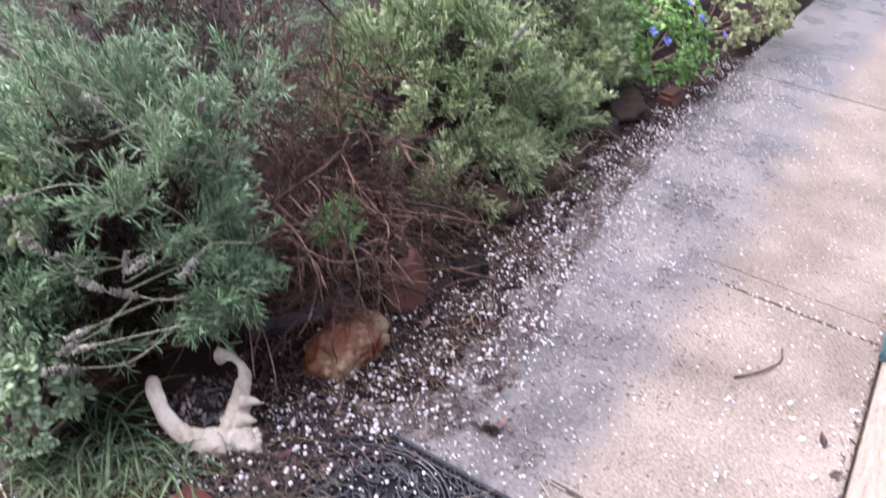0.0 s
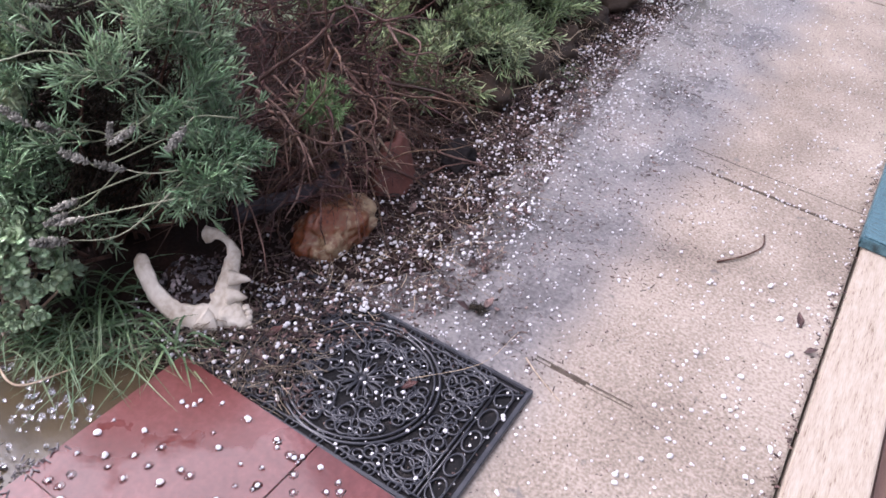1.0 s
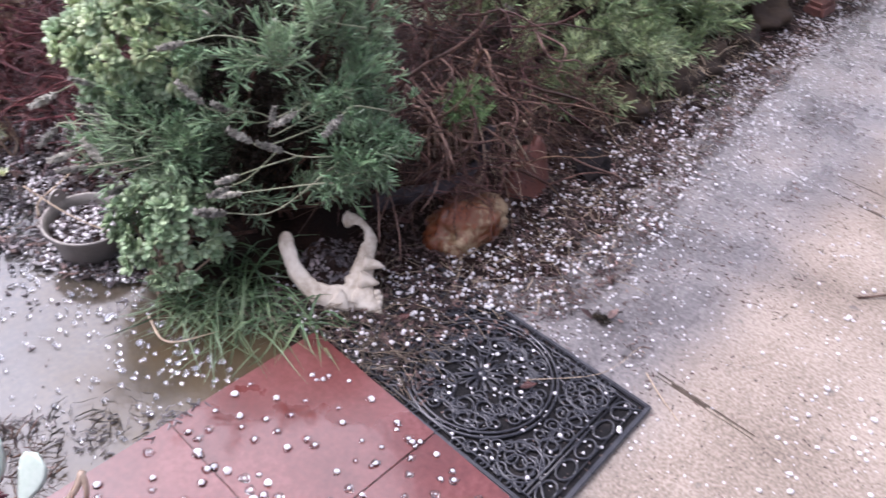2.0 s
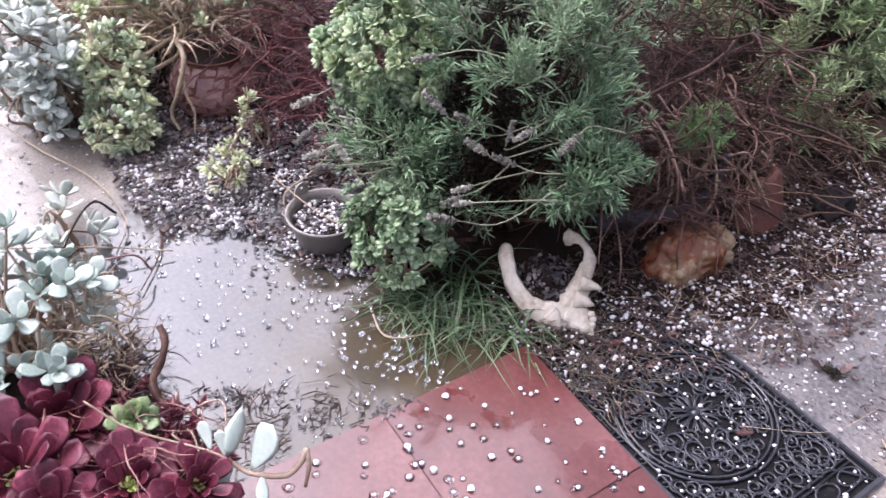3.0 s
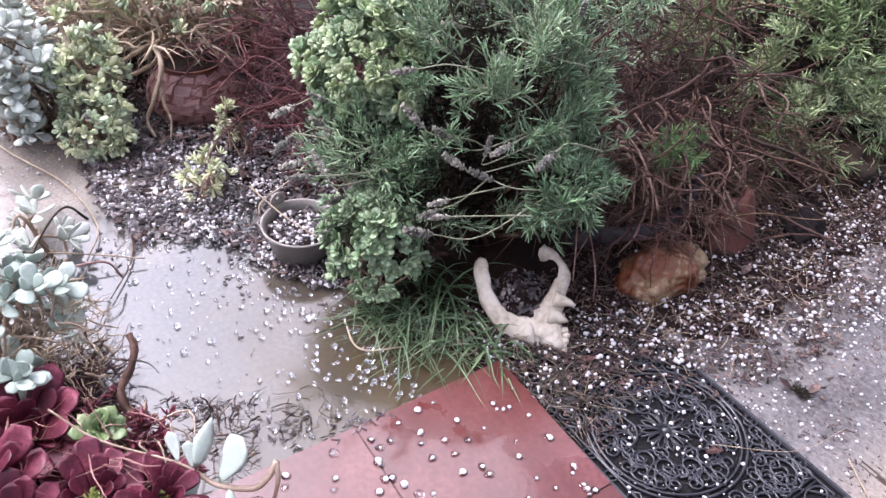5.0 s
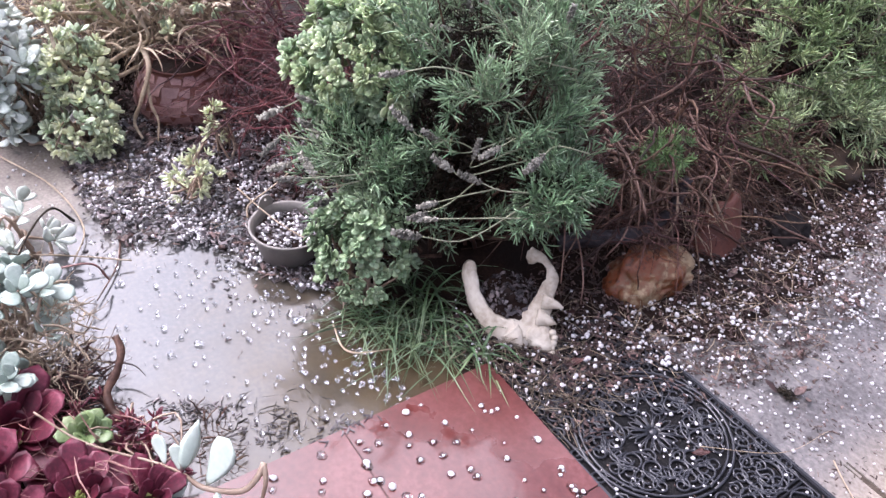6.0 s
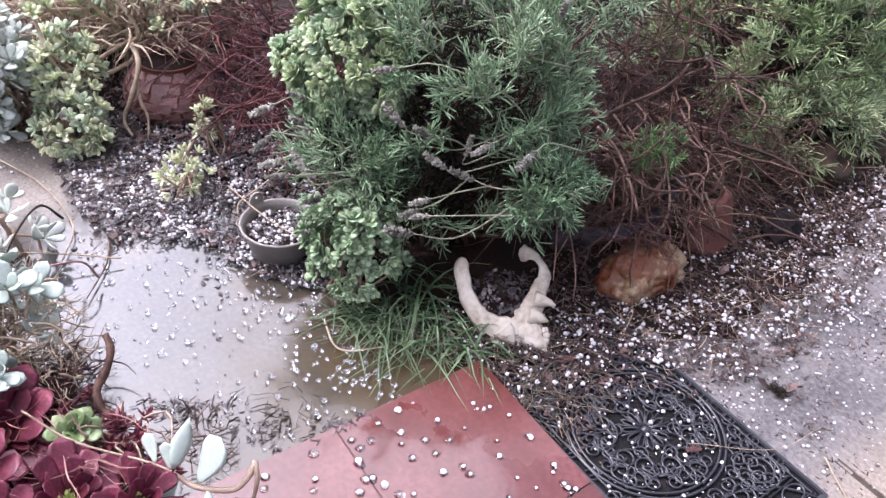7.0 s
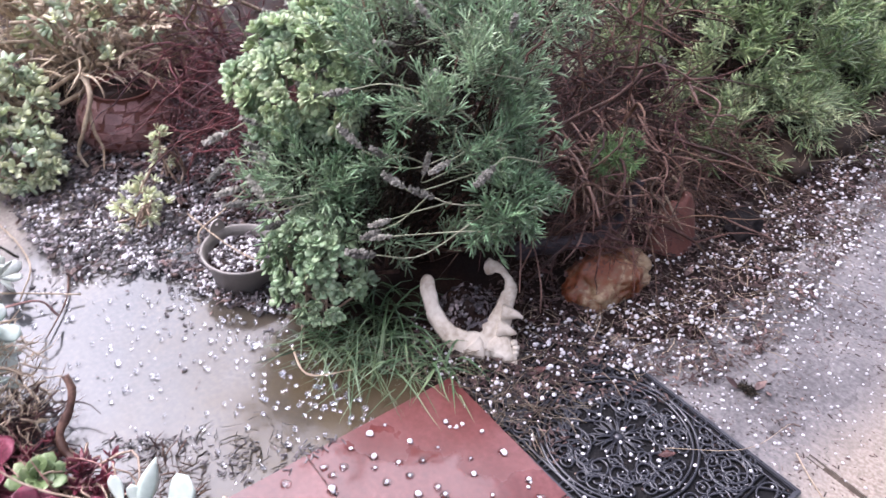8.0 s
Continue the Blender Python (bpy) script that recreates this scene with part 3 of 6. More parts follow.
g = Geo()
outline = [(-0.374, -0.27), (-0.384, -1.06)] + [(p[0] if p[0] < -0.4 else -0.40, p[1] - 0.06) for p in FRONT] + [(-7.0, -0.40), (-2.1, -0.40), (-0.95, -0.40), (-0.62, -0.27)]
k = len(outline)
g.add([(x, y, -0.002) for x, y in outline] + [(x, y, -0.085) for x, y in outline],
      [tuple(reversed(range(k))), tuple(range(k, 2 * k))] + [(i, (i + 1) % k, k + (i + 1) % k, k + i) for i in range(k)])
solid("side_path", g, M_side, (0, 0, 0), "rain-soaked grey concrete path reflecting the sky", "path", kind="structure", smooth=False)

porch = thing("porch_floor", (0.9, -1.5, -0.06), "wet red tiled porch floor with narrow joints", "floor", kind="structure")
porch.rotation_euler = (0, 0, TURN)
part("mortar_bed", slab(TX + 0.003, TX + 7 * TW, TY - 7 * TW, TY - 0.003, -0.06, 0.026, 0.002), M_joint, porch, smooth=False)
tile_mesh = None
for i in range(7):
    for j in range(7):
        cx, cy = TX + (i + 0.5) * TW, TY - (j + 0.5) * TW
        if tile_mesh is None:
            tile_mesh = mesh_of("tile", slab(-TW / 2 + 0.0017, TW / 2 - 0.0017, -TW / 2 + 0.0017, TW / 2 - 0.0017, -0.022, 0.0, 0.0009), M_tile, smooth=False)
        t = new("tile", tile_mesh)
        t.parent = porch
        t.matrix_basis = pose(cx - 0.9, cy + 1.5, 0.030 + 0.06 + RNG.normal() * 0.0006, RNG.normal() * 0.15, RNG.normal() * 0.15, 90 * ((i + 2 * j) % 4))

# timber kerb, boards beyond it and the teal plank
kerb = thing("timber_kerb", (1.08, 0.9, -0.06), "pale raw timber beam edging the concrete path", "beam", kind="structure")
part("beam", slab(0.987, 1.175, -0.26, 3.9, -0.06, 0.016, 0.006), M_timber, kerb, smooth=False)
deck = thing("deck", (1.9, 1.5, -0.1), "reddish brown wooden deck boards beside the timber beam", "deck", kind="structure")
for i in range(9):
    x = 1.185 + i * 0.128
    part("board", slab(x, x + 0.12, -0.26, 5.5, -0.10, -0.02, 0.004), M_deck, deck, smooth=False)
plank = thing("plank", (1.07, 2.6, 0.0), "weathered teal painted plank lying along the path edge", "plank")
part("board", slab(0.968, 1.14, 1.50, 3.85, 0.018, 0.062, 0.006, 0.0008), M_teal, plank, smooth=False)

# ---------------------------------------------------------------- door mat
MAT_Z = 0.004


def tube2d(pts, r=0.0034, z=0.009, sides=6, closed=False):
    g, r = Geo(), r * 1.02
    p = np.array([(x, y, z) for x, y in pts])
    if closed:
        p = np.vstack([p, p[:1]])
    g.tube(p, r, sides)
    return g


def arc(cx, cy, r, a0, a1, n=20):
    return [(cx + r * math.cos(a0 + (a1 - a0) * i / (n - 1)), cy + r * math.sin(a0 + (a1 - a0) * i / (n - 1))) for i in range(n)]


def spiral(r, turns, n=26, lead=0.0):
    """A scroll that winds in from the origin; the lead is its straight tail."""
    out = [(-lead, -r * 0.35)] if lead else []
    for i in range(n):
        t = i / (n - 1)
        a = -math.pi / 2 + t * turns * 2 * math.pi
        rr = r * (1 - 0.8 * t)
        out.append((rr * math.cos(a), r + rr * math.sin(a) - r))
    return out


door_mat = thing("door_mat", (0.006, -0.005, MAT_Z), "black rubber scrollwork door mat strewn with hail", "door mat")
door_mat.scale = (0.97, 1.0, 1.0)
door_mat.rotation_euler = (0, 0, math.radians(0.8))


def mat_part(name, g, m, smooth=True):
    o = ORIGIN["door_mat"]
    me = mesh_of(name, g, m, (0, 0, 0), smooth)
    ob = new(name, me)
    ob.parent = door_mat
    return ob


mat_part("backing", slab(-0.372, 0.372, -0.222, 0.222, 0.0, 0.0025, 0.001), M_backing, False)
g = Geo()
for x, y, dx, dy in ((-0.375, 0, 0.007, 0.225), (0.375, 0, 0.007, 0.225), (0, -0.225, 0.375, 0.007), (0, 0.225, 0.375, 0.007)):
    b = slab(x - dx, x + dx, y - dy - 0.007 * (dy > 0.1), y + dy + 0.007 * (dy > 0.1), 0.0, 0.012, 0.003)
    g.add(b.v[0], b.f)
mat_part("border", g, M_rubber, False)
inner = mat_part("inner_border", tube2d([(-0.352, -0.202), (0.352, -0.202), (0.352, 0.202), (-0.352, 0.202)], 0.003, closed=True), M_rubber)
for r, w in ((0.200, 0.0042), (0.186, 0.0035)):
    mat_part("ring", tube2d(arc(0, 0, r, 0, 2 * math.pi, 72), w), M_rubber)
for s in (-1, 1):
    for x in (0.292, 0.304):
        mat_part("cross_bar", tube2d([(s * x, -0.2), (s * x, 0.2)], 0.003), M_rubber)
    mat_part("side_arc", tube2d(arc(s * 0.47, 0, 0.225, math.pi / 2 + (s < 0) * math.pi - 1.1 + 1.57 - s * 0, math.pi / 2 + 1.1 + 1.57 + (s < 0) * math.pi, 30), 0.003), M_rubber)
mat_part("hub", lathe([(0.012, 0.003), (0.012, 0.010), (0.008, 0.014), (0.002, 0.015)], 14), M_rubber)
petal_me = mesh_of("petal", tube2d([(0.012, 0), (0.03, 0.006), (0.052, 0.007), (0.064, 0.0), (0.052, -0.007), (0.03, -0.006)], 0.0024, 0.009, 4, True), M_rubber)
for i in range(12):
    p = new("petal", petal_me)
    p.parent, p.matrix_basis = door_mat, pose(0, 0, 0, 0, 0, 30 * i)
scroll_big = mesh_of("scroll", tube2d(spiral(0.042, 1.6, 30, 0.03), 0.0032), M_rubber)
scroll_mid = mesh_of("scroll", tube2d(spiral(0.034, 1.5, 26, 0.02), 0.0030), M_rubber)
scroll_small = mesh_of("scroll", tube2d(spiral(0.022, 1.4, 20, 0.015), 0.0027), M_rubber)
link_me = mesh_of("link", tube2d(arc(0, 0, 0.05, -1.0, 1.0, 16), 0.0028), M_rubber)
oval_me = mesh_of("oval", tube2d([(0.021 * math.cos(a), 0.034 * math.sin(a)) for a in np.linspace(0, 2 * math.pi, 21)[:-1]], 0.0028, closed=True), M_rubber)


SPOTS = []


def flourish(me, x, y, rot, flip=1, name="scroll"):
    SPOTS.append((x, y))
    ob = new(name, me)
    ob.parent = door_mat
    ob.matrix_basis = pose(x, y, 0, 0, 0, rot) @ Matrix.Diagonal((1, flip, 1, 1))


for i in range(6):
    a = math.radians(60 * i + 30)
    for fl in (1, -1):
        b = a + fl * 0.27
        flourish(scroll_mid, 0.112 * math.cos(b), 0.112 * math.sin(b), 60 * i + 30 + fl * 40, fl)
        b = a + fl * 0.16
        flourish(scroll_small, 0.158 * math.cos(b), 0.158 * math.sin(b), 60 * i + 30 + fl * 75, -fl)
    flourish(link_me, 0.085 * math.cos(a), 0.085 * math.sin(a), 60 * i + 30, 1, "link")
    a2 = math.radians(60 * i)
    flourish(link_me, 0.125 * math.cos(a2), 0.125 * math.sin(a2), 60 * i + 180, 1, "link")
    flourish(scroll_small, 0.168 * math.cos(a2), 0.168 * math.sin(a2), 60 * i + 90, 1)
for sx in (-1, 1):
    for sy in (-1, 1):
        mat_part("ring", tube2d(arc(sx * 0.238, sy * 0.142, 0.056, 0, 2 * math.pi, 32), 0.0032), M_rubber)
        flourish(scroll_big, sx * 0.238, sy * 0.150, 90 - 90 * sx + 40 * sy, sy * sx)
        flourish(scroll_small, sx * 0.175, sy * 0.178, 45 * sx, sy)
        flourish(scroll_mid, sx * 0.262, sy * 0.055, 90 * sy, sx * sy)
        flourish(scroll_small, sx * 0.225, sy * 0.045, 30 * sy, -sx)
    for y in (-0.162, -0.081, 0.0, 0.081, 0.162):
        flourish(oval_me, sx * 0.329, y, 0, 1, "oval")
spoke_me = mesh_of("spoke", tube2d([(0.014, 0), (0.07, 0)], 0.0022, 0.010, 5), M_rubber)
for i in range(12):
    flourish(spoke_me, 0, 0, 30 * i + 15, 1, "spoke")
for i in range(6):
    for fl in (1, -1):
        a = math.radians(60 * i + 30 + fl * 14)
        flourish(scroll_small, 0.128 * math.cos(a), 0.128 * math.sin(a), 60 * i + 30 - fl * 60, -fl)
        a = math.radians(60 * i + fl * 9)
        flourish(scroll_mid, 0.150 * math.cos(a), 0.150 * math.sin(a), 60 * i - fl * 35, fl)
for s in (-1, 1):
    for k in range(-3, 4):
        flourish(scroll_small, 0.075 * k + 0.02, s * 0.209, 0, s)

# little scrolls in the places still open
for gx in range(-16, 17):
    for gy in range(-9, 10):
        x, y = gx * 0.021, gy * 0.021
        r = math.hypot(x, y)
        if abs(x) > 0.275 or r < 0.07 or abs(r - 0.193) < 0.026 or min(math.hypot(x - p, y - q) for p, q in SPOTS) < 0.027:
            continue
        flourish(scroll_small, x, y, math.degrees(math.atan2(y, x)) + 70 * (gx % 3), 1 if gy % 2 else -1)

# ---------------------------------------------------------------- stones, bone, pots


def bone_ring():
    """A bleached bone: an open hoop, broad below, with two spurs and a worn row of stubs on one flank."""
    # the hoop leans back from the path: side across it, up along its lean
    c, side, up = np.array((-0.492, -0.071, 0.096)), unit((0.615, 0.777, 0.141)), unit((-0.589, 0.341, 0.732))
    face = unit(np.cross(side, up))
    ob = thing("bone", (-0.45, -0.03, 0.01), "bleached animal bone shaped like an open hoop with spurs", "bone")

    def flesh(line, wide, deep, ring=12, seed=0, rough=0.30):
        """A ridged bar along line (side, up, out) with half widths wide and half depths deep."""
        n = len(line)
        p = c + line[:, :1] * side + line[:, 1:2] * up + line[:, 2:] * face
        t = unit(np.gradient(p, axis=0))
        across = unit(np.cross(face, t))
        v = []
        for i in range(n):
            for j in range(ring):
                b = 2 * math.pi * j / ring
                k = 1 + rough * noise.fractal(Vector((i * 0.34, j * 0.9, seed)), 0.7, 2.0, 4)
                v.append(p[i] + (across[i] * wide[i] * math.cos(b) + face * deep[i] * math.sin(b)) * k)
        f = [(i * ring + j, i * ring + (j + 1) % ring, (i + 1) * ring + (j + 1) % ring, (i + 1) * ring + j) for i in range(n - 1) for j in range(ring)]
        f += [tuple(reversed(range(ring))), tuple((n - 1) * ring + j for j in range(ring))]
        g = Geo()
        g.add(v, f)
        return g

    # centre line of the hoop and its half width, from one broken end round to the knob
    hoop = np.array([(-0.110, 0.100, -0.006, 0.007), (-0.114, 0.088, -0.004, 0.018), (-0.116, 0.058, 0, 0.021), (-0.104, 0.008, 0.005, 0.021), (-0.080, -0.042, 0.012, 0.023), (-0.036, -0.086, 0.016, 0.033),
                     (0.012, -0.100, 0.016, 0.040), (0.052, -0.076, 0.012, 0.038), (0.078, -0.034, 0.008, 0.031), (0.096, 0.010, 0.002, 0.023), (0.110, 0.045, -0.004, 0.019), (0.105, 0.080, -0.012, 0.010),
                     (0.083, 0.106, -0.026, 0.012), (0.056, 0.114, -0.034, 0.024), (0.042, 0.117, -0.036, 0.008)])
    line = curve_pts(hoop, 64)
    part("hoop", flesh(line[:, :3], line[:, 3], 0.006 + 0.11 * line[:, 3], 14), M_bone, ob)

    def spur(a, b, w, seed):
        a, b = np.array((*a, 0.016)), np.array((*b, 0.030))
        t = np.linspace(0, 1, 10)[:, None]
        bow = np.array((0, 0.002, 0)) * np.sin(t * math.pi)
        wide = w * np.array([1.15, 1.12, 1.05, 0.96, 0.85, 0.72, 0.58, 0.44, 0.28, 0.10])
        part("spur", flesh(a + (b - a) * t + bow, wide, wide * 0.7, 8, seed, 0.2), M_bone, ob)

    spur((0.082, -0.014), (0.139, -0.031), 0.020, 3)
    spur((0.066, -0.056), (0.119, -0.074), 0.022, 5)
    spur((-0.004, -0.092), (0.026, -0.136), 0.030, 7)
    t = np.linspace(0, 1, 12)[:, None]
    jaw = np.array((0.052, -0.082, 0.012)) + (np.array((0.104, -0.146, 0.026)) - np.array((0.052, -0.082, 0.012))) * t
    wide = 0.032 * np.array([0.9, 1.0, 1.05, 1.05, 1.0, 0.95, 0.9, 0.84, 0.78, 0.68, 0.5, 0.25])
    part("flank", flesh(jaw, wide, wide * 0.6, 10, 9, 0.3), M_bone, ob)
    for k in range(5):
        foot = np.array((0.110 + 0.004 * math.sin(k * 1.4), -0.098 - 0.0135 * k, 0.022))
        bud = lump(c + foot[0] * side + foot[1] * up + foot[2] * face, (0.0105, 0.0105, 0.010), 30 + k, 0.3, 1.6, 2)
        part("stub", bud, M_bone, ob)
    return ob


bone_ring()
heap = np.array((-0.515, -0.050, 0.045))
solid("soil_heap", lump(heap, (0.085, 0.080, 0.060), 23, 0.3, 2.4, 4), M_soil, tuple(heap * (1, 1, 0)), "heap of dark crumbly soil inside the bone hoop", "soil", kind="stuff")
g = Geo()
k = 420
d = rand_dirs(k)
d[:, 2] = np.abs(d[:, 2])
w = RNG.uniform(0.006, 0.016, k)
g.stamp(*T_chip, heap + d * (0.09, 0.085, 0.066), rand_dirs(k), d, np.stack([w * 0.8, w, w * 0.5], 1))
stuff("soil_crumbs", g, M_gravel, "wet dark soil crumbs heaped inside the bone", "soil", False)


def hollow(d):
    """Two worn lobes with a dark cleft between them and a bite out of the face."""
    k = 1.0
    for at, depth, wide in (((0.35, -0.35, 0.75), 0.30, 0.34), ((0.75, -0.1, 0.15), 0.22, 0.40), ((0.1, -0.75, 0.5), 0.18, 0.30), ((-0.1, 0.15, 0.95), 0.14, 0.25)):
        q = (d - Vector(at).normalized()).length
        k -= depth * math.exp(-(q / wide) ** 2)
    return k


solid("rock", lump((-0.405, 0.405, 0.030), (0.098, 0.152, 0.085), 6, 0.24, 1.7, 5, hollow), M_rock, (-0.40, 0.405, 0.0),
      "lumpy ochre and orange rock among bark mulch", "rock")


def pot_shard():
    """A curved slab of a broken clay pot: thick, worn, with an arched broken rim, leaning back."""
    n, k, v = 18, 12, []
    for skin in (0.0, 0.022):
        for i in range(n):
            u = i / (n - 1) * 2 - 1
            top = 0.215 * (1 - 0.55 * abs(u) ** 2.2) + 0.012 * math.sin(u * 9)
            for j in range(k):
                h = j / (k - 1)
                x = -0.345 - skin - 0.055 * u * u - 0.30 * h * top + 0.004 * noise.noise(Vector((u * 4, h * 4, skin * 40)))
                v.append((x, 0.735 + u * 0.115 * (1 - 0.12 * h), -0.01 + h * top))
    q = n * k
    f = [(i * k + j, (i + 1) * k + j, (i + 1) * k + j + 1, i * k + j + 1) for i in range(n - 1) for j in range(k - 1)]
    f += [tuple(q + c for c in reversed(w)) for w in f]
    edge = [i * k for i in range(n)] + [(n - 1) * k + j for j in range(1, k)] + [i * k + k - 1 for i in range(n - 2, -1, -1)] + [j for j in range(k - 2, 0, -1)]
    f += [(edge[i], q + edge[i], q + edge[(i + 1) % len(edge)], edge[(i + 1) % len(edge)]) for i in range(len(edge))]
    g = Geo()
    g.add(v, f)
    return g


solid("terracotta_shard", pot_shard(), M_terra, (-0.38, 0.735, 0.0), "large dark terracotta shard standing among dead stems", "pot shard")
solid("slate_block", lump((-0.335, 1.005, 0.030), (0.062, 0.085, 0.052), 41, 0.45, 1.3, 4), M_slate, (-0.335, 1.005, 0.0), "dark wet stone at the bed edge", "stone")
for i, (x, y, r, zz) in enumerate(((-0.50, 1.47, 0.13, 0.09), (-0.47, 1.80, 0.11, 0.08), (-0.52, 2.12, 0.14, 0.09), (-0.49, 2.48, 0.12, 0.08), (-0.53, 2.85, 0.13, 0.09))):
    solid("edging_stone", lump((x, y, 0.035), (r * 0.9, r * 1.35, zz * 1.05), i + 9, 0.45, 1.5, 4), M_stone, (x, y, 0), "rounded brown edging stone beside the path", "stone", "edging stones")
solid("brick", slab(-0.44, -0.33, 3.16, 3.36, 0.0, 0.085, 0.022, 0.004), M_brick, (-0.38, 3.26, 0.0), "weathered red brick at the bed edge", "brick", smooth=False)

# low grey bowl with a lug
bx, by = -1.058, -0.462
bowl = thing("planter_bowl", (bx, by, 0.0), "low grey plastic planter bowl full of soil and hail", "plant pot")
part("body", lathe([(0.078, 0.0), (0.086, 0.004), (0.108, 0.092), (0.115, 0.098), (0.118, 0.106), (0.116, 0.109), (0.110, 0.107), (0.103, 0.088), (0.085, 0.02)], 48, (bx, by, 0.0)), M_greypot, bowl)
part("soil", lathe([(0.090, 0.05), (0.096, 0.082), (0.06, 0.087), (0.004, 0.090)], 30, (bx, by, 0.0), 0.02), M_soil, bowl, "wet black potting soil")
lug_out = unit((-0.98, -0.20, 0.0))
lug_side = np.cross(UP, lug_out)
lug_at = np.array((bx, by, 0.102)) + lug_out * 0.113
v, k = [], 22
for i in range(k):
    a = 2 * math.pi * i / k
    p = lug_at + lug_side * 0.026 * math.cos(a) + UP * (0.036 * max(math.sin(a), 0.0) + 0.022 * min(math.sin(a), 0.0) + 0.012)
    v += [p - lug_out * 0.003, p + lug_out * 0.003]
hole = []
for i in range(k):
    a = 2 * math.pi * i / k
    p = lug_at + lug_side * 0.0045 * math.cos(a) + UP * (0.0045 * math.sin(a) + 0.032)
    hole += [p - lug_out * 0.003, p + lug_out * 0.003]
f = []
for i in range(k):
    o, q = 2 * i, 2 * ((i + 1) % k)
    ho, hq = 2 * k + o, 2 * k + q
    f += [(o, q, q + 1, o + 1), (ho, ho + 1, hq + 1, hq), (o, ho, hq, q), (o + 1, q + 1, hq + 1, ho + 1)]
g = Geo()
g.add(v + hole, f)
part("lug", g, M_greypot, bowl, "round tab with a hole", False)
g = Geo()
loop = [lug_at + lug_side * 0.026, lug_at + lug_side * 0.040 - UP * 0.01 - lug_out * 0.01, np.array((bx - 0.055, by - 0.110, 0.11)), np.array((bx - 0.02, by - 0.108, 0.104))]
g.tube(curve_pts(loop, 18), 0.0022, 6)
part("wire_handle", g, M_greypot, bowl)

# round pot faced with clay shards
px, py, pr = -1.985, -0.435, 0.168
shard_pot = thing("mosaic_pot", (px, py, 0.0), "round clay pot faced with irregular pinkish shards", "flower pot")


def pot_r(z):
    return pr * (0.62 + 0.38 * math.sin(math.pi * min(1.0, (z + 0.045) / 0.245)))


prof = [(pot_r(z), z) for z in np.linspace(0, 0.21, 12)]
part("body", lathe(prof + [(pr * 0.70, 0.212), (pr * 0.62, 0.205), (pr * 0.58, 0.17)], 36, (px, py, 0.0)), M_terra, shard_pot)
part("soil", lathe([(pr * 0.6, 0.17), (pr * 0.55, 0.195), (0.01, 0.20)], 20, (px, py, 0.0)), M_soil, shard_pot)
for row in range(6):
    z0, z1 = 0.018 + row * 0.030, 0.018 + row * 0.030 + 0.026
    cols = 16 + 2 * (row in (2, 3))
    for c in range(cols):
        a0 = 2 * math.pi * (c + 0.5 * (row % 2)) / cols
        a1 = a0 + 2 * math.pi / cols * 0.80
        jit = RNG.normal(size=(4, 2)) * (0.055, 0.0055)
        quad = [(a0, z0), (a1, z0), (a1, z1), (a0, z1)]
        top, bot = [], []
        for (a, z), (ja, jz) in zip(quad, jit):
            a, z = a + ja, z + jz
            top.append((px + (pot_r(z) + 0.005) * math.cos(a), py + (pot_r(z) + 0.005) * math.sin(a), z))
            bot.append((px + (pot_r(z) - 0.004) * math.cos(a), py + (pot_r(z) - 0.004) * math.sin(a), z))
        g = Geo()
        g.add(top + bot, [(0, 1, 2, 3), (7, 6, 5, 4), (0, 4, 5, 1), (1, 5, 6, 2), (2, 6, 7, 3), (3, 7, 4, 0)])
        part("shard", g, M_terra_glaze, shard_pot, smooth=False)

# ---------------------------------------------------------------- planting


def shoots(gleaf, gstem, p, d, length, nodes=6, per=3, leaf=0.050, width=0.0037, spread_a=(0.6, 1.45), droop=0.12, kink=0.5):
    """Leafy shoots from p along d: whorls of narrow leaves with a tuft at the end."""
    k = len(p)
    d = unit(d)
    axis = perp(d)
    L = np.asarray(length)[:, None]
    end = p + d * L + axis * L * 0.12 + UP * -droop * L
    gstem.stamp(*T_stem, p, end - p, axis, np.stack([np.full(k, 0.0032), np.linalg.norm(end - p, axis=1), np.full(k, 0.0032)], 1))
    for i in range(nodes):
        t = 0.12 + 0.88 * i / (nodes - 1)
        c = p + (end - p) * t
        m = per + (4 if i == nodes - 1 else 0)
        a0 = RNG.uniform(0, 6.28, k)
        e1 = perp(d)
        e2 = np.cross(d, e1)
        for j in range(m):
            a = a0 + 6.283 * j / m + RNG.normal(size=k) * 0.25
            rad = e1 * np.cos(a)[:, None] + e2 * np.sin(a)[:, None]
            sp = RNG.uniform(*spread_a, k)[:, None] * (1.0 - 0.45 * t)
            ld = unit(d * np.cos(sp) + rad * np.sin(sp) + UP * 0.12)
            ll = leaf * RNG.uniform(0.7, 1.25, k) * (1.05 - 0.25 * t)
            ww = width * RNG.uniform(0.8, 1.25, k)
            gleaf.stamp(*T_blade, c, ld, rad, np.stack([ww, ll, ww * RNG.uniform(-1.6, 1.6, k)], 1))


def dome(n, centre, radii, seed, gaps=-0.2, freq=4.0, low=-0.5, inner=0.72):
    """Places on and just inside a lumpy dome, with clumps and gaps, and the way out from each."""
    d = rand_dirs(n * 3)
    d = d[d[:, 2] > low]
    sd = Vector((seed * 5.3, seed, -seed * 2.1))
    val = np.array([noise.noise(Vector(q) * freq + sd) for q in d])
    d, val = d[val > gaps][:n], val[val > gaps][:n]
    k = RNG.uniform(inner, 1.0, len(d)) * (1 + 0.34 * val)
    return np.asarray(centre) + d * np.asarray(radii) * k[:, None], d


SWEEP = unit(np.array((-0.42, -0.86, 0.05)))     # the way the weather has laid the stems


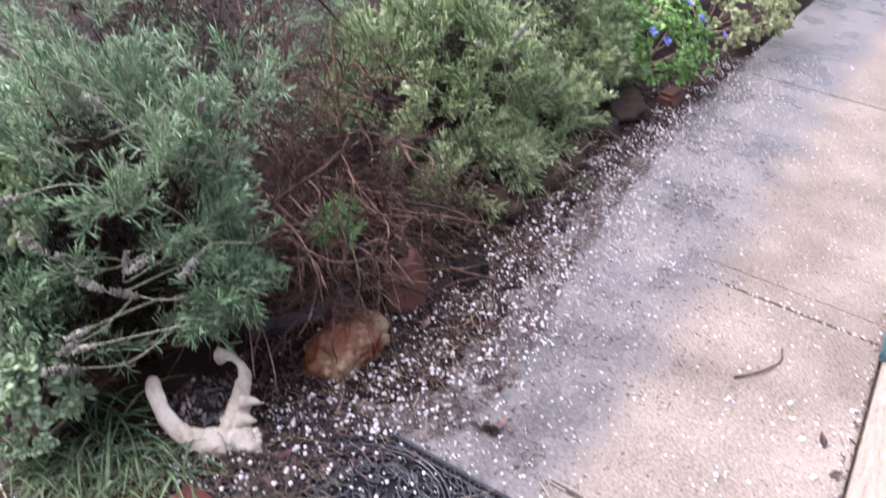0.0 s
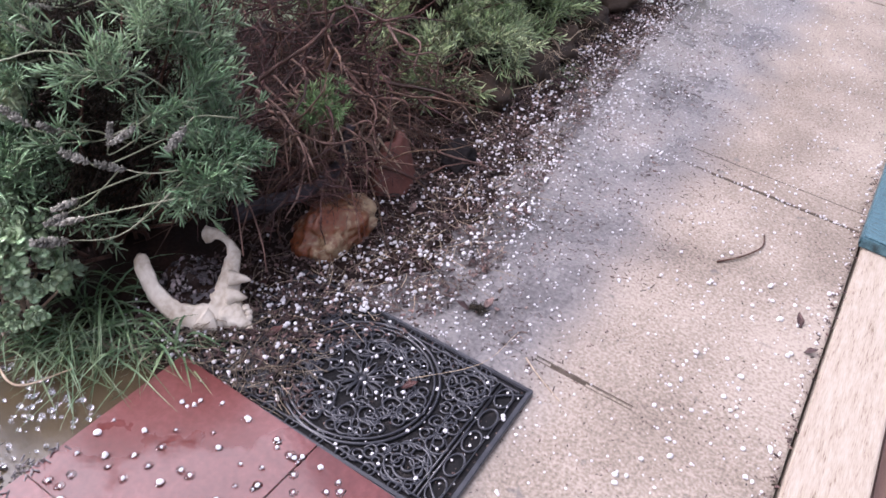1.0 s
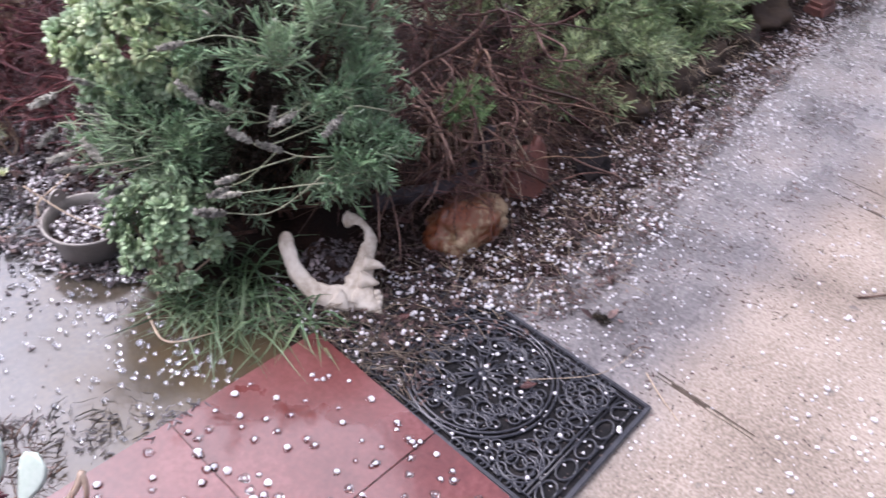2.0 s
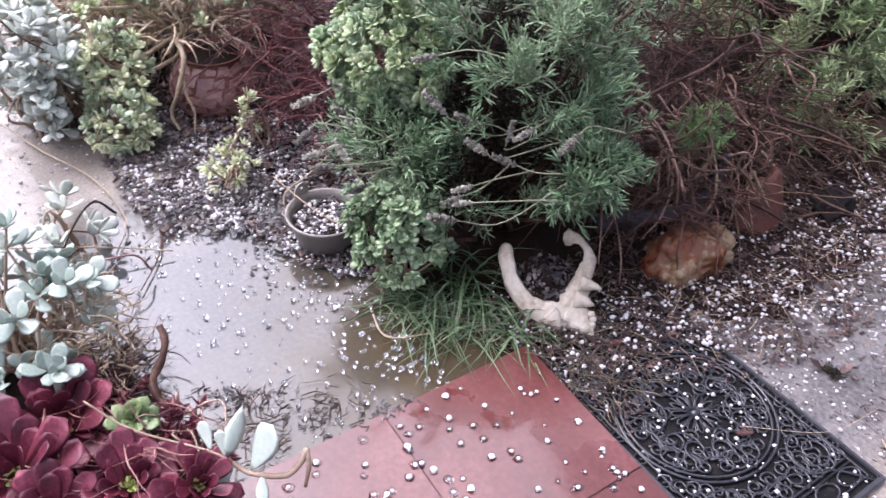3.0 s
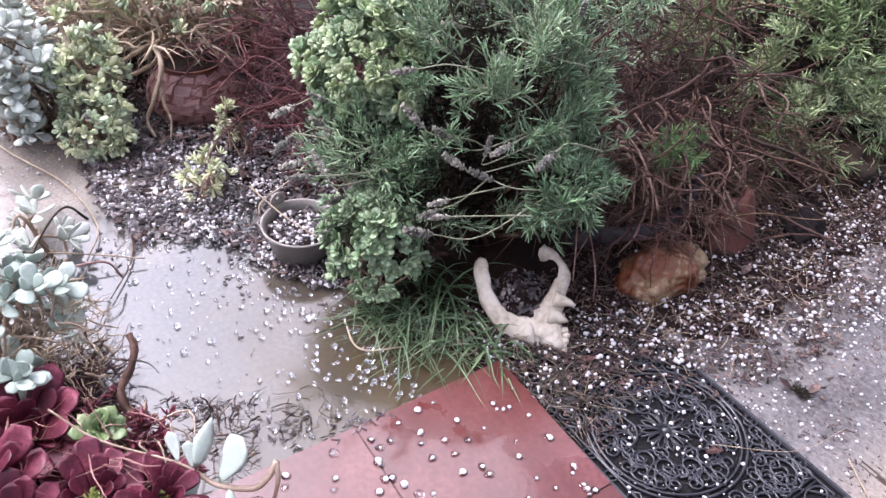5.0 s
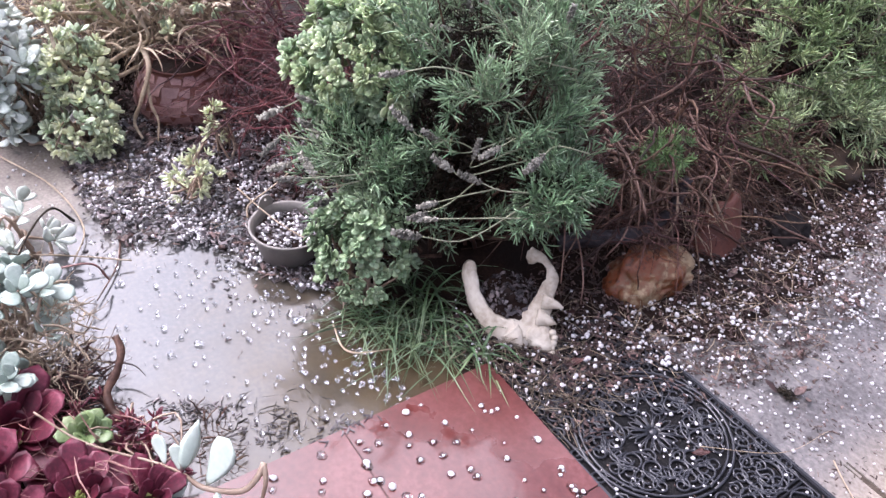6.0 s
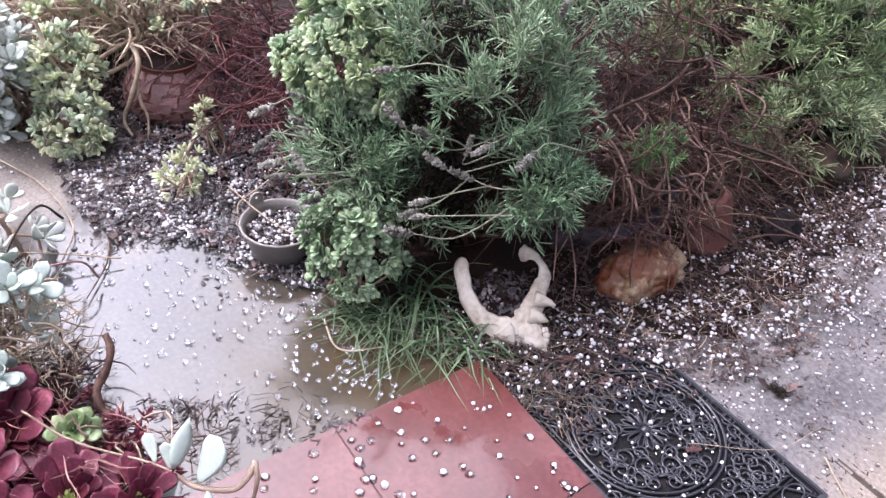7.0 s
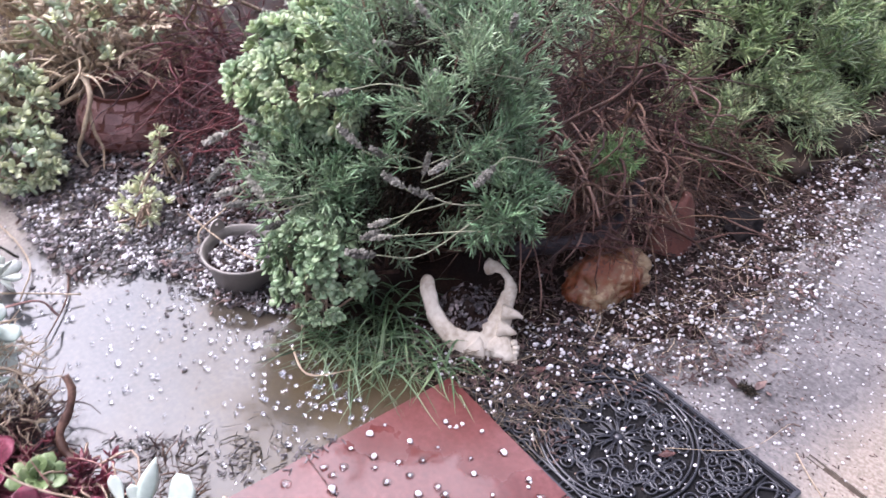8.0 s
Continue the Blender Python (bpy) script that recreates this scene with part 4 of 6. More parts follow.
def flower_template():
    """A faded spike: ragged whorls of narrow husks round a core, with a gap low down."""
    g = Geo()
    for i in range(9):
        t = i / 8
        if i == 1:
            continue
        r = 0.0052 * (0.7 + 0.6 * math.sin(t * 2.6 + 0.3))
        n = 7
        a = np.arange(n) * 6.283 / n + i * 0.7 + RNG.normal(size=n) * 0.2
        o = np.stack([np.cos(a) * r * 0.45, 0.002 + t * 0.044 + RNG.normal(size=n) * 0.0015, np.sin(a) * r * 0.45], 1)
        d = np.stack([np.cos(a), RNG.uniform(0.5, 1.6, n), np.sin(a)], 1)
        k = RNG.uniform(0.7, 1.3, n)
        g.stamp(*T_smallball, o, d, d + (0.3, 0.2, 1.0), np.stack([0.0048 * k, 0.0125 * k, 0.0048 * k], 1))
    return g


flower_me = mesh_of("flower_head", flower_template(), M_flower)


def flower_spike(bush, pts, size):
    """A stalk along pts with a faded spike at its end, as a part of the bush."""
    g = Geo()
    g.tube(pts, np.linspace(0.0023, 0.0015, len(pts)), 5)
    st = part("flower_stalk", g, M_lavstem, bush)
    head = new("flower_head", flower_me)
    head.parent = st
    y = Vector(unit(pts[-1] - pts[-2]))
    x = y.cross(Vector((0, 0, 1))).normalized()
    rot = Matrix((x, y, x.cross(y))).transposed().to_4x4()
    wide = size * RNG.uniform(0.95, 1.35)
    head.matrix_basis = Matrix.Translation(Vector(pts[-1] - ORIGIN[bush.name])) @ rot @ Matrix.Diagonal((wide, size, wide, 1))


def lavender(name, centre, radii, n, seed, leaf_mat, label, flowers, sweep=0.32, gaps=0.0, length=(0.08, 0.19), extra=(), hollows=(), leaf=0.050, width=0.0037):
    base = (centre[0], centre[1], float(soil_z(centre[0], centre[1])))
    ob = thing(name, base, label, "shrub")
    gl, gs = Geo(), Geo()
    tips, out = dome(n, centre, radii, seed, gaps, 5.0, inner=0.78)
    for c2, r2, n2 in extra:
        pp, dd = dome(n2, c2, r2, seed + 7, gaps - 0.1, inner=0.70)
        tips, out = np.vstack([tips, pp]), np.vstack([out, dd])
    for c2, r2 in hollows:
        keep = np.linalg.norm(tips - np.asarray(c2), axis=1) > r2
        tips, out = tips[keep], out[keep]
    p, d = tips, out
    lay = unit(out * 0.8 + SWEEP * sweep + UP * 0.3 + RNG.normal(size=out.shape) * 0.38)
    for _ in range(4):
        k = RNG.random(len(tips)) < 0.85
        dirs = unit(lay[k] + RNG.normal(size=lay[k].shape) * 0.34)
        L = RNG.uniform(*length, len(dirs))
        shoots(gl, gs, tips[k] - lay[k] * 0.06 + RNG.normal(size=dirs.shape) * 0.012 - dirs * L[:, None] * 0.35, dirs, L, leaf=leaf, width=width)
    # dead inner leaves; their near-black colour paints the shade within the bush
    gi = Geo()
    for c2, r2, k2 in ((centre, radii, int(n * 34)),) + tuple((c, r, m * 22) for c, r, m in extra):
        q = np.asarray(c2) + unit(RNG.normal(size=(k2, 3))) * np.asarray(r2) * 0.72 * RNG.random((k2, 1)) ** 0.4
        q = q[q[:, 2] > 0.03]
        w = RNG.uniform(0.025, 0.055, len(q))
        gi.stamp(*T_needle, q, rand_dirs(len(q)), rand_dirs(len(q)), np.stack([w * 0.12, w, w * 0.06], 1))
    tagged(part("dead_foliage", gi, M_dead_shade, ob, "dead inner leaves, near black for the shade inside the bush"), kind="stuff")
    for i in RNG.choice(len(p), min(60, len(p)), replace=False):
        foot = np.array(base) + RNG.normal(size=3) * (0.07, 0.07, 0.0)
        mid = (foot + p[i]) / 2 + RNG.normal(size=3) * 0.05 + UP * -0.03
        gw = Geo()
        gw.tube(curve_pts([foot, mid, p[i]], 9), np.linspace(0.0065, 0.0022, 9), 5)
        part("woody_stem", gw, M_twig, ob, "brown woody stem")
    tagged(part("foliage", gl, leaf_mat, ob), kind="stuff")
    tagged(part("shoot", gs, M_lavstem, ob), kind="stuff")
    # flower stalks
    q, e = dome(flowers, centre, np.asarray(radii) * 1.02, seed + 3, -0.6, low=-0.25, inner=0.9)
    for a, b in zip(q, e):
        dr = unit(b * 0.45 + SWEEP * 0.9 + UP * 0.1 + RNG.normal(size=3) * 0.25)
        ln = RNG.uniform(0.12, 0.25)
        if abs(a[0] + dr[0] * ln + 0.5) < 0.2 and a[2] + dr[2] * ln < 0.34 and a[1] < 0.3:
            continue
        flower_spike(ob, curve_pts([a - dr * 0.06, a + dr * ln * 0.5 + RNG.normal(size=3) * 0.03, a + dr * ln], 9), RNG.uniform(0.9, 1.35))
    return ob


front_bush = lavender("lavender_bush", (-0.89, -0.01, 0.44), (0.36, 0.31, 0.46), 225, 1, M_lav, "wet grey-green lavender bush with faded flower spikes", 30, gaps=0.10,
                      hollows=(((-0.57, -0.17, 0.46), 0.12), ((-0.64, -0.10, 0.41), 0.105), ((-0.60, -0.03, 0.42), 0.09), ((-0.74, 0.0, 0.62), 0.09), ((-0.58, -0.26, 0.38), 0.10), ((-0.95, -0.22, 0.62), 0.15), ((-0.66, -0.40, 0.22), 0.10), ((-0.56, -0.22, 0.28), 0.13), ((-0.50, -0.10, 0.30), 0.07), ((-0.70, -0.13, 0.40), 0.12), ((-0.77, -0.06, 0.35), 0.10)),
                      extra=(((-0.63, 0.07, 0.40), (0.14, 0.16, 0.10), 24), ((-0.49, 0.0, 0.43), (0.08, 0.12, 0.07), 26), ((-0.76, -0.24, 0.30), (0.16, 0.18, 0.16), 34), ((-0.84, 0.36, 0.72), (0.2, 0.22, 0.16), 12), ((-0.91, -0.33, 0.41), (0.14, 0.14, 0.12), 40)))
# spikes that lie across the face of the bush: tip, the way back to the foot, length, rise of the foot
SPIKES = ((-0.643, -0.261, 0.473, 65, 0.19, 0.13), (-0.595, -0.209, 0.465, 54, 0.21, -0.07), (-0.619, -0.216, 0.504, 73, 0.11, 0.12), (-0.692, -0.277, 0.539, 64, 0.21, 0.09), (-0.767, -0.303, 0.557, 62, 0.12, -0.30),
          (-0.980, -0.565, 0.472, 70, 0.16, -0.22), (-0.955, -0.472, 0.497, 70, 0.10, -0.43), (-0.585, -0.385, 0.345, 71, 0.30, 0.27), (-0.600, -0.330, 0.385, 58, 0.20, 0.05),
          (-0.876, -0.124, 0.715, 67, 0.17, 0.18), (-0.871, -0.181, 0.705, 65, 0.08, -0.54), (-0.711, -0.070, 0.674, 52, 0.09, -0.68))
SPIKES_BEHIND = ((-0.746, -0.112, 0.675, 54, 0.08, -0.78), (-1.003, -0.440, 0.537, 70, 0.12, -0.26), (-1.032, -0.372, 0.601, 69, 0.12, -0.28), (-0.923, -0.293, 0.600, 73, 0.12, 0.02),
                 (-0.863, -0.525, 0.423, 70, 0.14, -0.18), (-0.962, -0.328, 0.610, 64, 0.11, -0.43), (-0.967, -0.251, 0.652, 63, 0.11, -0.44), (-0.925, -0.477, 0.487, 72, 0.10, -0.31))
for x, y, z, way, ln, rise in SPIKES + SPIKES_BEHIND:
    tip, a = np.array((x, y, z)), math.radians(way)
    flat = math.sqrt(1 - rise * rise)
    back = np.array((math.cos(a) * flat, math.sin(a) * flat, rise))
    sag = UP * RNG.uniform(-0.2, 0.08) * ln + RNG.normal(size=3) * 0.014
    foot = tip + back * (ln + 0.06)
    root = foot + back * 0.07 - UP * 0.025
    flower_spike(front_bush, curve_pts([root, foot, tip + back * ln * 0.55 + sag, tip + back * 0.045], 15), RNG.uniform(1.05, 1.45))
lavender("lavender_bush", (-0.98, 1.70, 0.36), (0.42, 0.56, 0.36), 190, 2, M_lav2, "yellowish green lavender bush leaning over edging stones", 8, sweep=0.2, leaf=0.062, width=0.0056,
         extra=(((-0.62, 1.50, 0.17), (0.18, 0.42, 0.14), 60),))
lavender("lavender_bush", (-1.1, 2.75, 0.36), (0.48, 0.60, 0.40), 160, 5, M_lav2, "straggly olive green lavender bush further along the bed", 4, sweep=0.1, leaf=0.062, width=0.0056,
         extra=(((-0.66, 2.25, 0.17), (0.18, 0.45, 0.15), 60), ((-0.72, 2.85, 0.2), (0.2, 0.35, 0.18), 40)))
lavender("lavender_bush", (-1.75, 0.95, 0.45), (0.55, 0.75, 0.5), 160, 6, M_lav, "dense green lavender bush behind the others", 10, sweep=0.2)


def tangle(name, centre, radii, n, m, label, length=(0.15, 0.4), r=0.0028, flat=0.6, bend=0.2, pull=(0, 0, -0.3), floor=0.01, lean=(0, 0, 0), seg=9, cat="dead stems"):
    """A thicket of crooked dead stems."""
    g = Geo()
    c = np.asarray(centre, float)
    for _ in range(n):
        p = c + unit(RNG.normal(size=3)) * np.asarray(radii) * RNG.uniform(0.1, 1.0) ** 0.5
        p[2] = max(p[2], float(soil_z(p[0], p[1])) + floor)
        d = RNG.normal(size=3) * (1, 1, flat) + np.asarray(lean)
        ln = RNG.uniform(*length)
        pts = wander(p, d, ln, seg, bend, pull)
        pts[:, 2] = np.maximum(pts[:, 2], np.maximum(soil_z(pts[:, 0], pts[:, 1]), 0.0) + 0.006)
        rr = r * RNG.choice([0.45, 0.7, 1.0, 1.6], p=[0.35, 0.3, 0.25, 0.1])
        g.tube(pts, rr * np.interp(np.linspace(0, 1, seg), [0, 0.2, 1], [0.25, 1.0, 0.2]), 5)
        if RNG.random() < 0.5:
            q = pts[seg // 2]
            br = wander(q, unit(pts[seg // 2 + 1] - q) + RNG.normal(size=3) * 0.7, ln * 0.45, 6, bend)
            g.tube(br, np.linspace(rr * 0.7, rr * 0.15, 6), 4)
    return stuff(name, g, m, label, cat)


tangle("dead_stems", (-0.82, 0.70, 0.28), (0.32, 0.50, 0.34), 350, M_redtwig, "tangle of reddish brown dead stems under the shrubs", length=(0.18, 0.5), r=0.0034, bend=0.20, lean=(0.2, -0.3, 0))
tangle("dead_stems", (-0.47, 0.38, 0.22), (0.10, 0.22, 0.06), 70, M_redtwig, "thin dead stems overhanging the rock", length=(0.12, 0.32), r=0.0032, bend=0.24, lean=(0.3, -0.2, -0.15))
tangle("dead_stems", (-0.92, 0.78, 0.62), (0.20, 0.30, 0.24), 170, M_twig, "brown dead stems standing between two lavender bushes", length=(0.15, 0.4), r=0.0034, bend=0.24, lean=(0.3, -0.1, 0.1))
tangle("dead_stems", (-0.60, 0.58, 0.24), (0.20, 0.34, 0.20), 130, M_twig, "brown woody dead stems hanging over the rock", length=(0.2, 0.5), r=0.0044, bend=0.24, lean=(0.4, 0.1, -0.2))
tangle("dead_stems", (-0.58, 1.15, 0.16), (0.16, 0.40, 0.14), 300, M_twig, "dry brown stems along the bed edge", length=(0.1, 0.25))
tangle("dead_stems", (-1.72, -0.12, 0.24), (0.40, 0.28, 0.24), 620, M_redstem, "matted dark red dead stems behind the bowl", length=(0.2, 0.5), flat=0.5, bend=0.2)
tangle("dry_grass", (-0.46, 1.85, 0.07), (0.14, 0.75, 0.08), 240, M_straw, "dry straw tangled round the edging stones", length=(0.06, 0.2), r=0.0017)
tangle("dry_grass", (-0.52, 0.62, 0.17), (0.10, 0.16, 0.07), 40, M_straw, "pale dry straw caught on the stems", length=(0.1, 0.28), r=0.0016, lean=(0.2, -0.6, -0.2))


# near-black needles added through the thicket so its inside looks shaded
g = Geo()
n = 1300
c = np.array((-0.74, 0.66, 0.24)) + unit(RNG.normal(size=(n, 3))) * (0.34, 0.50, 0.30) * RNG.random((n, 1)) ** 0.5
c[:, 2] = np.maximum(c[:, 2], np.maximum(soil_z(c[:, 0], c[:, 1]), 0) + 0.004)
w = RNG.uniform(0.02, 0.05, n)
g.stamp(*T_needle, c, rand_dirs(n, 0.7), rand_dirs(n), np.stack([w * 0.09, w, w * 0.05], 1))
stuff("dry_needles", g, M_dead_shade, "dark needles added among dead stems to deepen the shade", "dry leaves")


def limb(name, ctrl, r0, r1, m, label, cat="branch", n=26, sides=8):
    g = Geo()
    pts = curve_pts(ctrl, n)
    rad = np.linspace(r0, r1, n) * (1 + 0.12 * np.sin(np.arange(n) * 1.3))
    g.tube(pts, rad, sides)
    at = tuple(pts[0])
    return solid(name, g, m, at, label, cat)


limb("branch", [(-0.58, 0.17, 0.13), (-0.51, 0.25, 0.165), (-0.475, 0.375, 0.162), (-0.475, 0.51, 0.190), (-0.48, 0.555, 0.297)], 0.026, 0.017, M_bark, "thick blue-grey weathered branch lying under dead stems")
limb("branch", [(-0.72, 0.30, 0.36), (-0.66, 0.42, 0.46), (-0.61, 0.52, 0.52), (-0.62, 0.62, 0.55), (-0.66, 0.70, 0.56)], 0.006, 0.004, M_twig, "bare tan forked branch above the dead stems")
limb("branch", [(-0.62, 0.60, 0.23), (-0.61, 0.595, 0.45), (-0.63, 0.61, 0.66), (-0.70, 0.64, 0.9)], 0.0028, 0.0032, M_twig, "long thin upright dry stem")
limb("branch", [(-0.47, 0.42, 0.26), (-0.50, 0.52, 0.30), (-0.55, 0.62, 0.33), (-0.60, 0.78, 0.33)], 0.006, 0.004, M_twig, "crooked brown stem over the rock")
limb("branch", [(-0.42, 0.62, 0.25), (-0.40, 0.68, 0.16), (-0.37, 0.74, 0.06)], 0.004, 0.002, M_straw, "pale drooping dry root")
limb("branch", [(-0.46, 0.70, 0.27), (-0.42, 0.78, 0.17), (-0.39, 0.80, 0.05)], 0.004, 0.002, M_straw, "pale drooping dry root")
limb("branch", [(-0.335, 0.85, 0.13), (-0.286, 0.885, 0.11), (-0.221, 0.968, 0.07), (-0.20, 1.0, 0.03)], 0.0035, 0.003, M_root, "thin pale stick on the slate block")


for _ in range(44):
    a = np.array((-0.60, 0.60, 0.29)) + RNG.normal(size=3) * (0.06, 0.16, 0.05)
    b = a + np.array((RNG.uniform(0.02, 0.17), RNG.normal() * 0.12, -RNG.uniform(0.02, 0.20)))
    b[2] = max(b[2], 0.03)
    c = (a + b) / 2 + np.array((RNG.uniform(0, 0.05), RNG.normal() * 0.05, RNG.uniform(0.01, 0.06)))
    limb("root", [a - (0.12, 0.04 * RNG.normal(), RNG.uniform(-0.06, 0.08)), a, c, b], RNG.uniform(0.003, 0.0075), 0.0018, M_root, "bare brown root arching over the rock", "root", 18, 5)

# ---- fleshy plants
L_round = leaf_form(0.72, 0.14, 0.66, 0.10, 5, 6, 0.1, 0.3)
L_spoon = leaf_form(0.52, 0.12, 0.68, 0.18, 6, 6, 0.1, 0.22)
L_slim = leaf_form(0.36, 0.10, 0.66, 0.30, 5, 6, 0.3, 0.3)
L_point = leaf_form(0.34, 0.12, 0.55, 0.16, 6, 6, 0.9, 0.45)
L_needle = leaf_form(0.15, 0.08, 0.55, 0.25, 5, 5, 0.4, 0.6)
L_aeon = leaf_form(0.43, 0.032, 0.80, 0.14, 8, 8, 0.12, 0.26, 0.30)
L_disc = leaf_form(0.62, 0.07, 0.66, 0.12, 6, 8, 0.1, 0.28)
L_paddle = leaf_form(0.46, 0.05, 0.70, 0.14, 7, 8, 0.1, 0.2)


def rosette(g, c, axis, r, n, form, inner=0.25, open_a=(0.25, 1.35), thick=1.0, loose=0.12):
    axis = unit(np.asarray(axis, float))
    e1 = unit(np.cross(axis, (0.3, 0.7, 0.2)))
    e2 = np.cross(axis, e1)
    k = np.arange(n)
    t = (k + 0.5) / n
    a = k * 2.39996 + RNG.uniform(0, 6) + RNG.normal(size=n) * loose
    el = open_a[0] + (open_a[1] - open_a[0]) * t ** 0.8 + RNG.normal(size=n) * loose
    rad = np.cos(a)[:, None] * e1 + np.sin(a)[:, None] * e2
    d = axis * np.cos(el)[:, None] + rad * np.sin(el)[:, None]
    ln = r * (inner + (1 - inner) * t ** 0.6) * (1 + RNG.uniform(-0.7, 0.7, n) * loose)
    o = np.asarray(c) + rad * 0.02 * r
    g.stamp(*form, o, d, axis * 1.0 - rad * 0.3 + RNG.normal(size=(n, 3)) * loose * 1.4, np.stack([ln, ln, ln * thick], 1))


def rosette_parts(parent, name, c, axis, r, n, form, m, inner=0.25, open_a=(0.25, 1.35), loose=0.12):
    """A rosette whose leaves are parts of their own."""
    g = Geo()
    rosette(g, c, axis, r, n, form, inner, open_a, 1.0, loose)
    v, k = np.concatenate(g.v), len(form[0])
    for i in range(n):
        one = Geo()
        one.add(v[i * k:(i + 1) * k], form[1])
        part(name, one, m, parent)


def mound(name, centre, radii, n, r, form, m, label, leaves=12, low=-0.3, seed=3, gaps=-0.35, inner=0.85, stems=14, lift=0.3, cat="succulent", m2=None):
    base = (centre[0], centre[1], max(0.0, float(soil_z(centre[0], centre[1]))))
    ob = thing(name, base, label, cat)
    g, g2 = Geo(), Geo()
    p, d = dome(n, centre, radii, seed, gaps, 3.5, low, inner)
    for a, b in zip(p, d):
        if a[2] > base[2] + 0.01:
            rosette(g2 if m2 and RNG.random() < 0.45 else g, a, b + UP * lift + RNG.normal(size=3) * 0.3, r * RNG.uniform(0.7, 1.25), leaves, form)
    for i in RNG.choice(len(p), min(stems, len(p)), replace=False):
        foot = np.array(base) + RNG.normal(size=3) * (0.04, 0.04, 0)
        gs = Geo()
        gs.tube(curve_pts([foot, (foot + p[i]) / 2 + RNG.normal(size=3) * 0.03, p[i]], 7), np.linspace(0.005, 0.003, 7), 5)
        part("stem", gs, M_stem, ob, "brownish bare stem")
    tagged(part("foliage", g, m, ob), kind="stuff")
    if g2.n:
        tagged(part("foliage", g2, m2, ob, "duller green leaves"), kind="stuff")
    return ob


mound("succulent_mound", (-1.05, -0.225, 0.55), (0.16, 0.17, 0.21), 230, 0.040, L_spoon, M_sedum, "bright green rosette succulent crowding beside lavender", 20, seed=3, m2=M_sedum2)
mound("succulent_mound", (-0.79, -0.37, 0.16), (0.14, 0.12, 0.20), 250, 0.031, L_round, M_sedum2, "creeping green succulent with small round leaves", 11, seed=4)
mound("succulent_mound", (-0.55, 0.52, 0.36), (0.08, 0.10, 0.07), 80, 0.030, L_needle, M_fresh, "small fresh green sprig among dead stems", 13, seed=9, gaps=-1.0, inner=0.2, low=-0.9)
mound("succulent_mound", (-2.0, -0.78, 0.23), (0.11, 0.11, 0.14), 74, 0.042, L_spoon, M_paleyel, "pale yellow-green succulent clump among dry stems", 9, seed=51, gaps=-0.15, inner=0.55, m2=M_palegreen)
mound("succulent_mound", (-1.89, -0.81, 0.10), (0.13, 0.12, 0.13), 96, 0.040, L_spoon, M_paleyel, "yellow-green succulent clump beside the side path", 10, seed=5, low=-0.6, gaps=-0.2, inner=0.55, m2=M_palegreen)
mound("succulent_mound", (-1.45, -0.60, 0.09), (0.075, 0.085, 0.09), 34, 0.034, L_slim, M_paleyel, "small yellow-green succulent sprouting from gravel", 10, seed=6, low=-0.95, gaps=-0.6, inner=0.5)
mound("succulent_mound", (-1.62, -0.46, 0.13), (0.025, 0.025, 0.10), 9, 0.036, L_slim, M_paleyel, "pale yellow-green upright sprout beside the shard pot", 9, seed=7)


def big_leaf_shrub(name, centre, radii, n, r, m, label, seed=3, leaves=7, form=None, low=-0.85):
    base = (centre[0], centre[1], max(0.0, float(soil_z(centre[0], centre[1]))))
    ob = thing(name, base, label, "succulent")
    joined = Geo()
    p, d = dome(n, centre, radii, seed, -0.5, 3.0, low, 0.5)
    for a, b in zip(p, d):
        if a[2] < base[2] + 0.03:
            continue
        ax, rr = b * 0.6 + UP * 0.7 + RNG.normal(size=3) * 0.25, r * RNG.uniform(0.75, 1.2)
        if n * leaves < 300:
            rosette_parts(ob, "leaf", a, ax, rr, leaves, form or L_spoon, m, 0.5, (0.4, 1.5))
        else:
            rosette(joined, a, ax, rr, leaves, form or L_spoon, 0.5, (0.4, 1.5))
        foot = np.array(base) + RNG.normal(size=3) * (0.05, 0.05, 0)
        gs = Geo()
        gs.tube(curve_pts([foot, (foot + a) / 2 + RNG.normal(size=3) * 0.05, a], 9), np.linspace(0.007, 0.003, 9) * min(1.0, r / 0.07), 6)
        part("stem", gs, M_stem if r < 0.077 else M_twig, ob, "grey-brown leafless stem")
    if joined.n:
        tagged(part("foliage", joined, m, ob), kind="stuff")
    return ob


big_leaf_shrub("silver_succulent", (-2.16, -0.99, 0.24), (0.24, 0.14, 0.25), 90, 0.074, M_silver2, "silvery oval-leaved succulent shrub by the side path", 3)
big_leaf_shrub("silver_succulent", (-0.98, -1.29, 0.19), (0.21, 0.21, 0.17), 49, 0.068, M_silver, "powdery blue-grey succulent with rounded paddle leaves", 4, 6, L_disc)
big_leaf_shrub("silver_succulent", (-1.42, -1.10, 0.07), (0.17, 0.12, 0.03), 9, 0.075, M_silver2, "pale fallen succulent sprig on wet concrete", 8, 5)


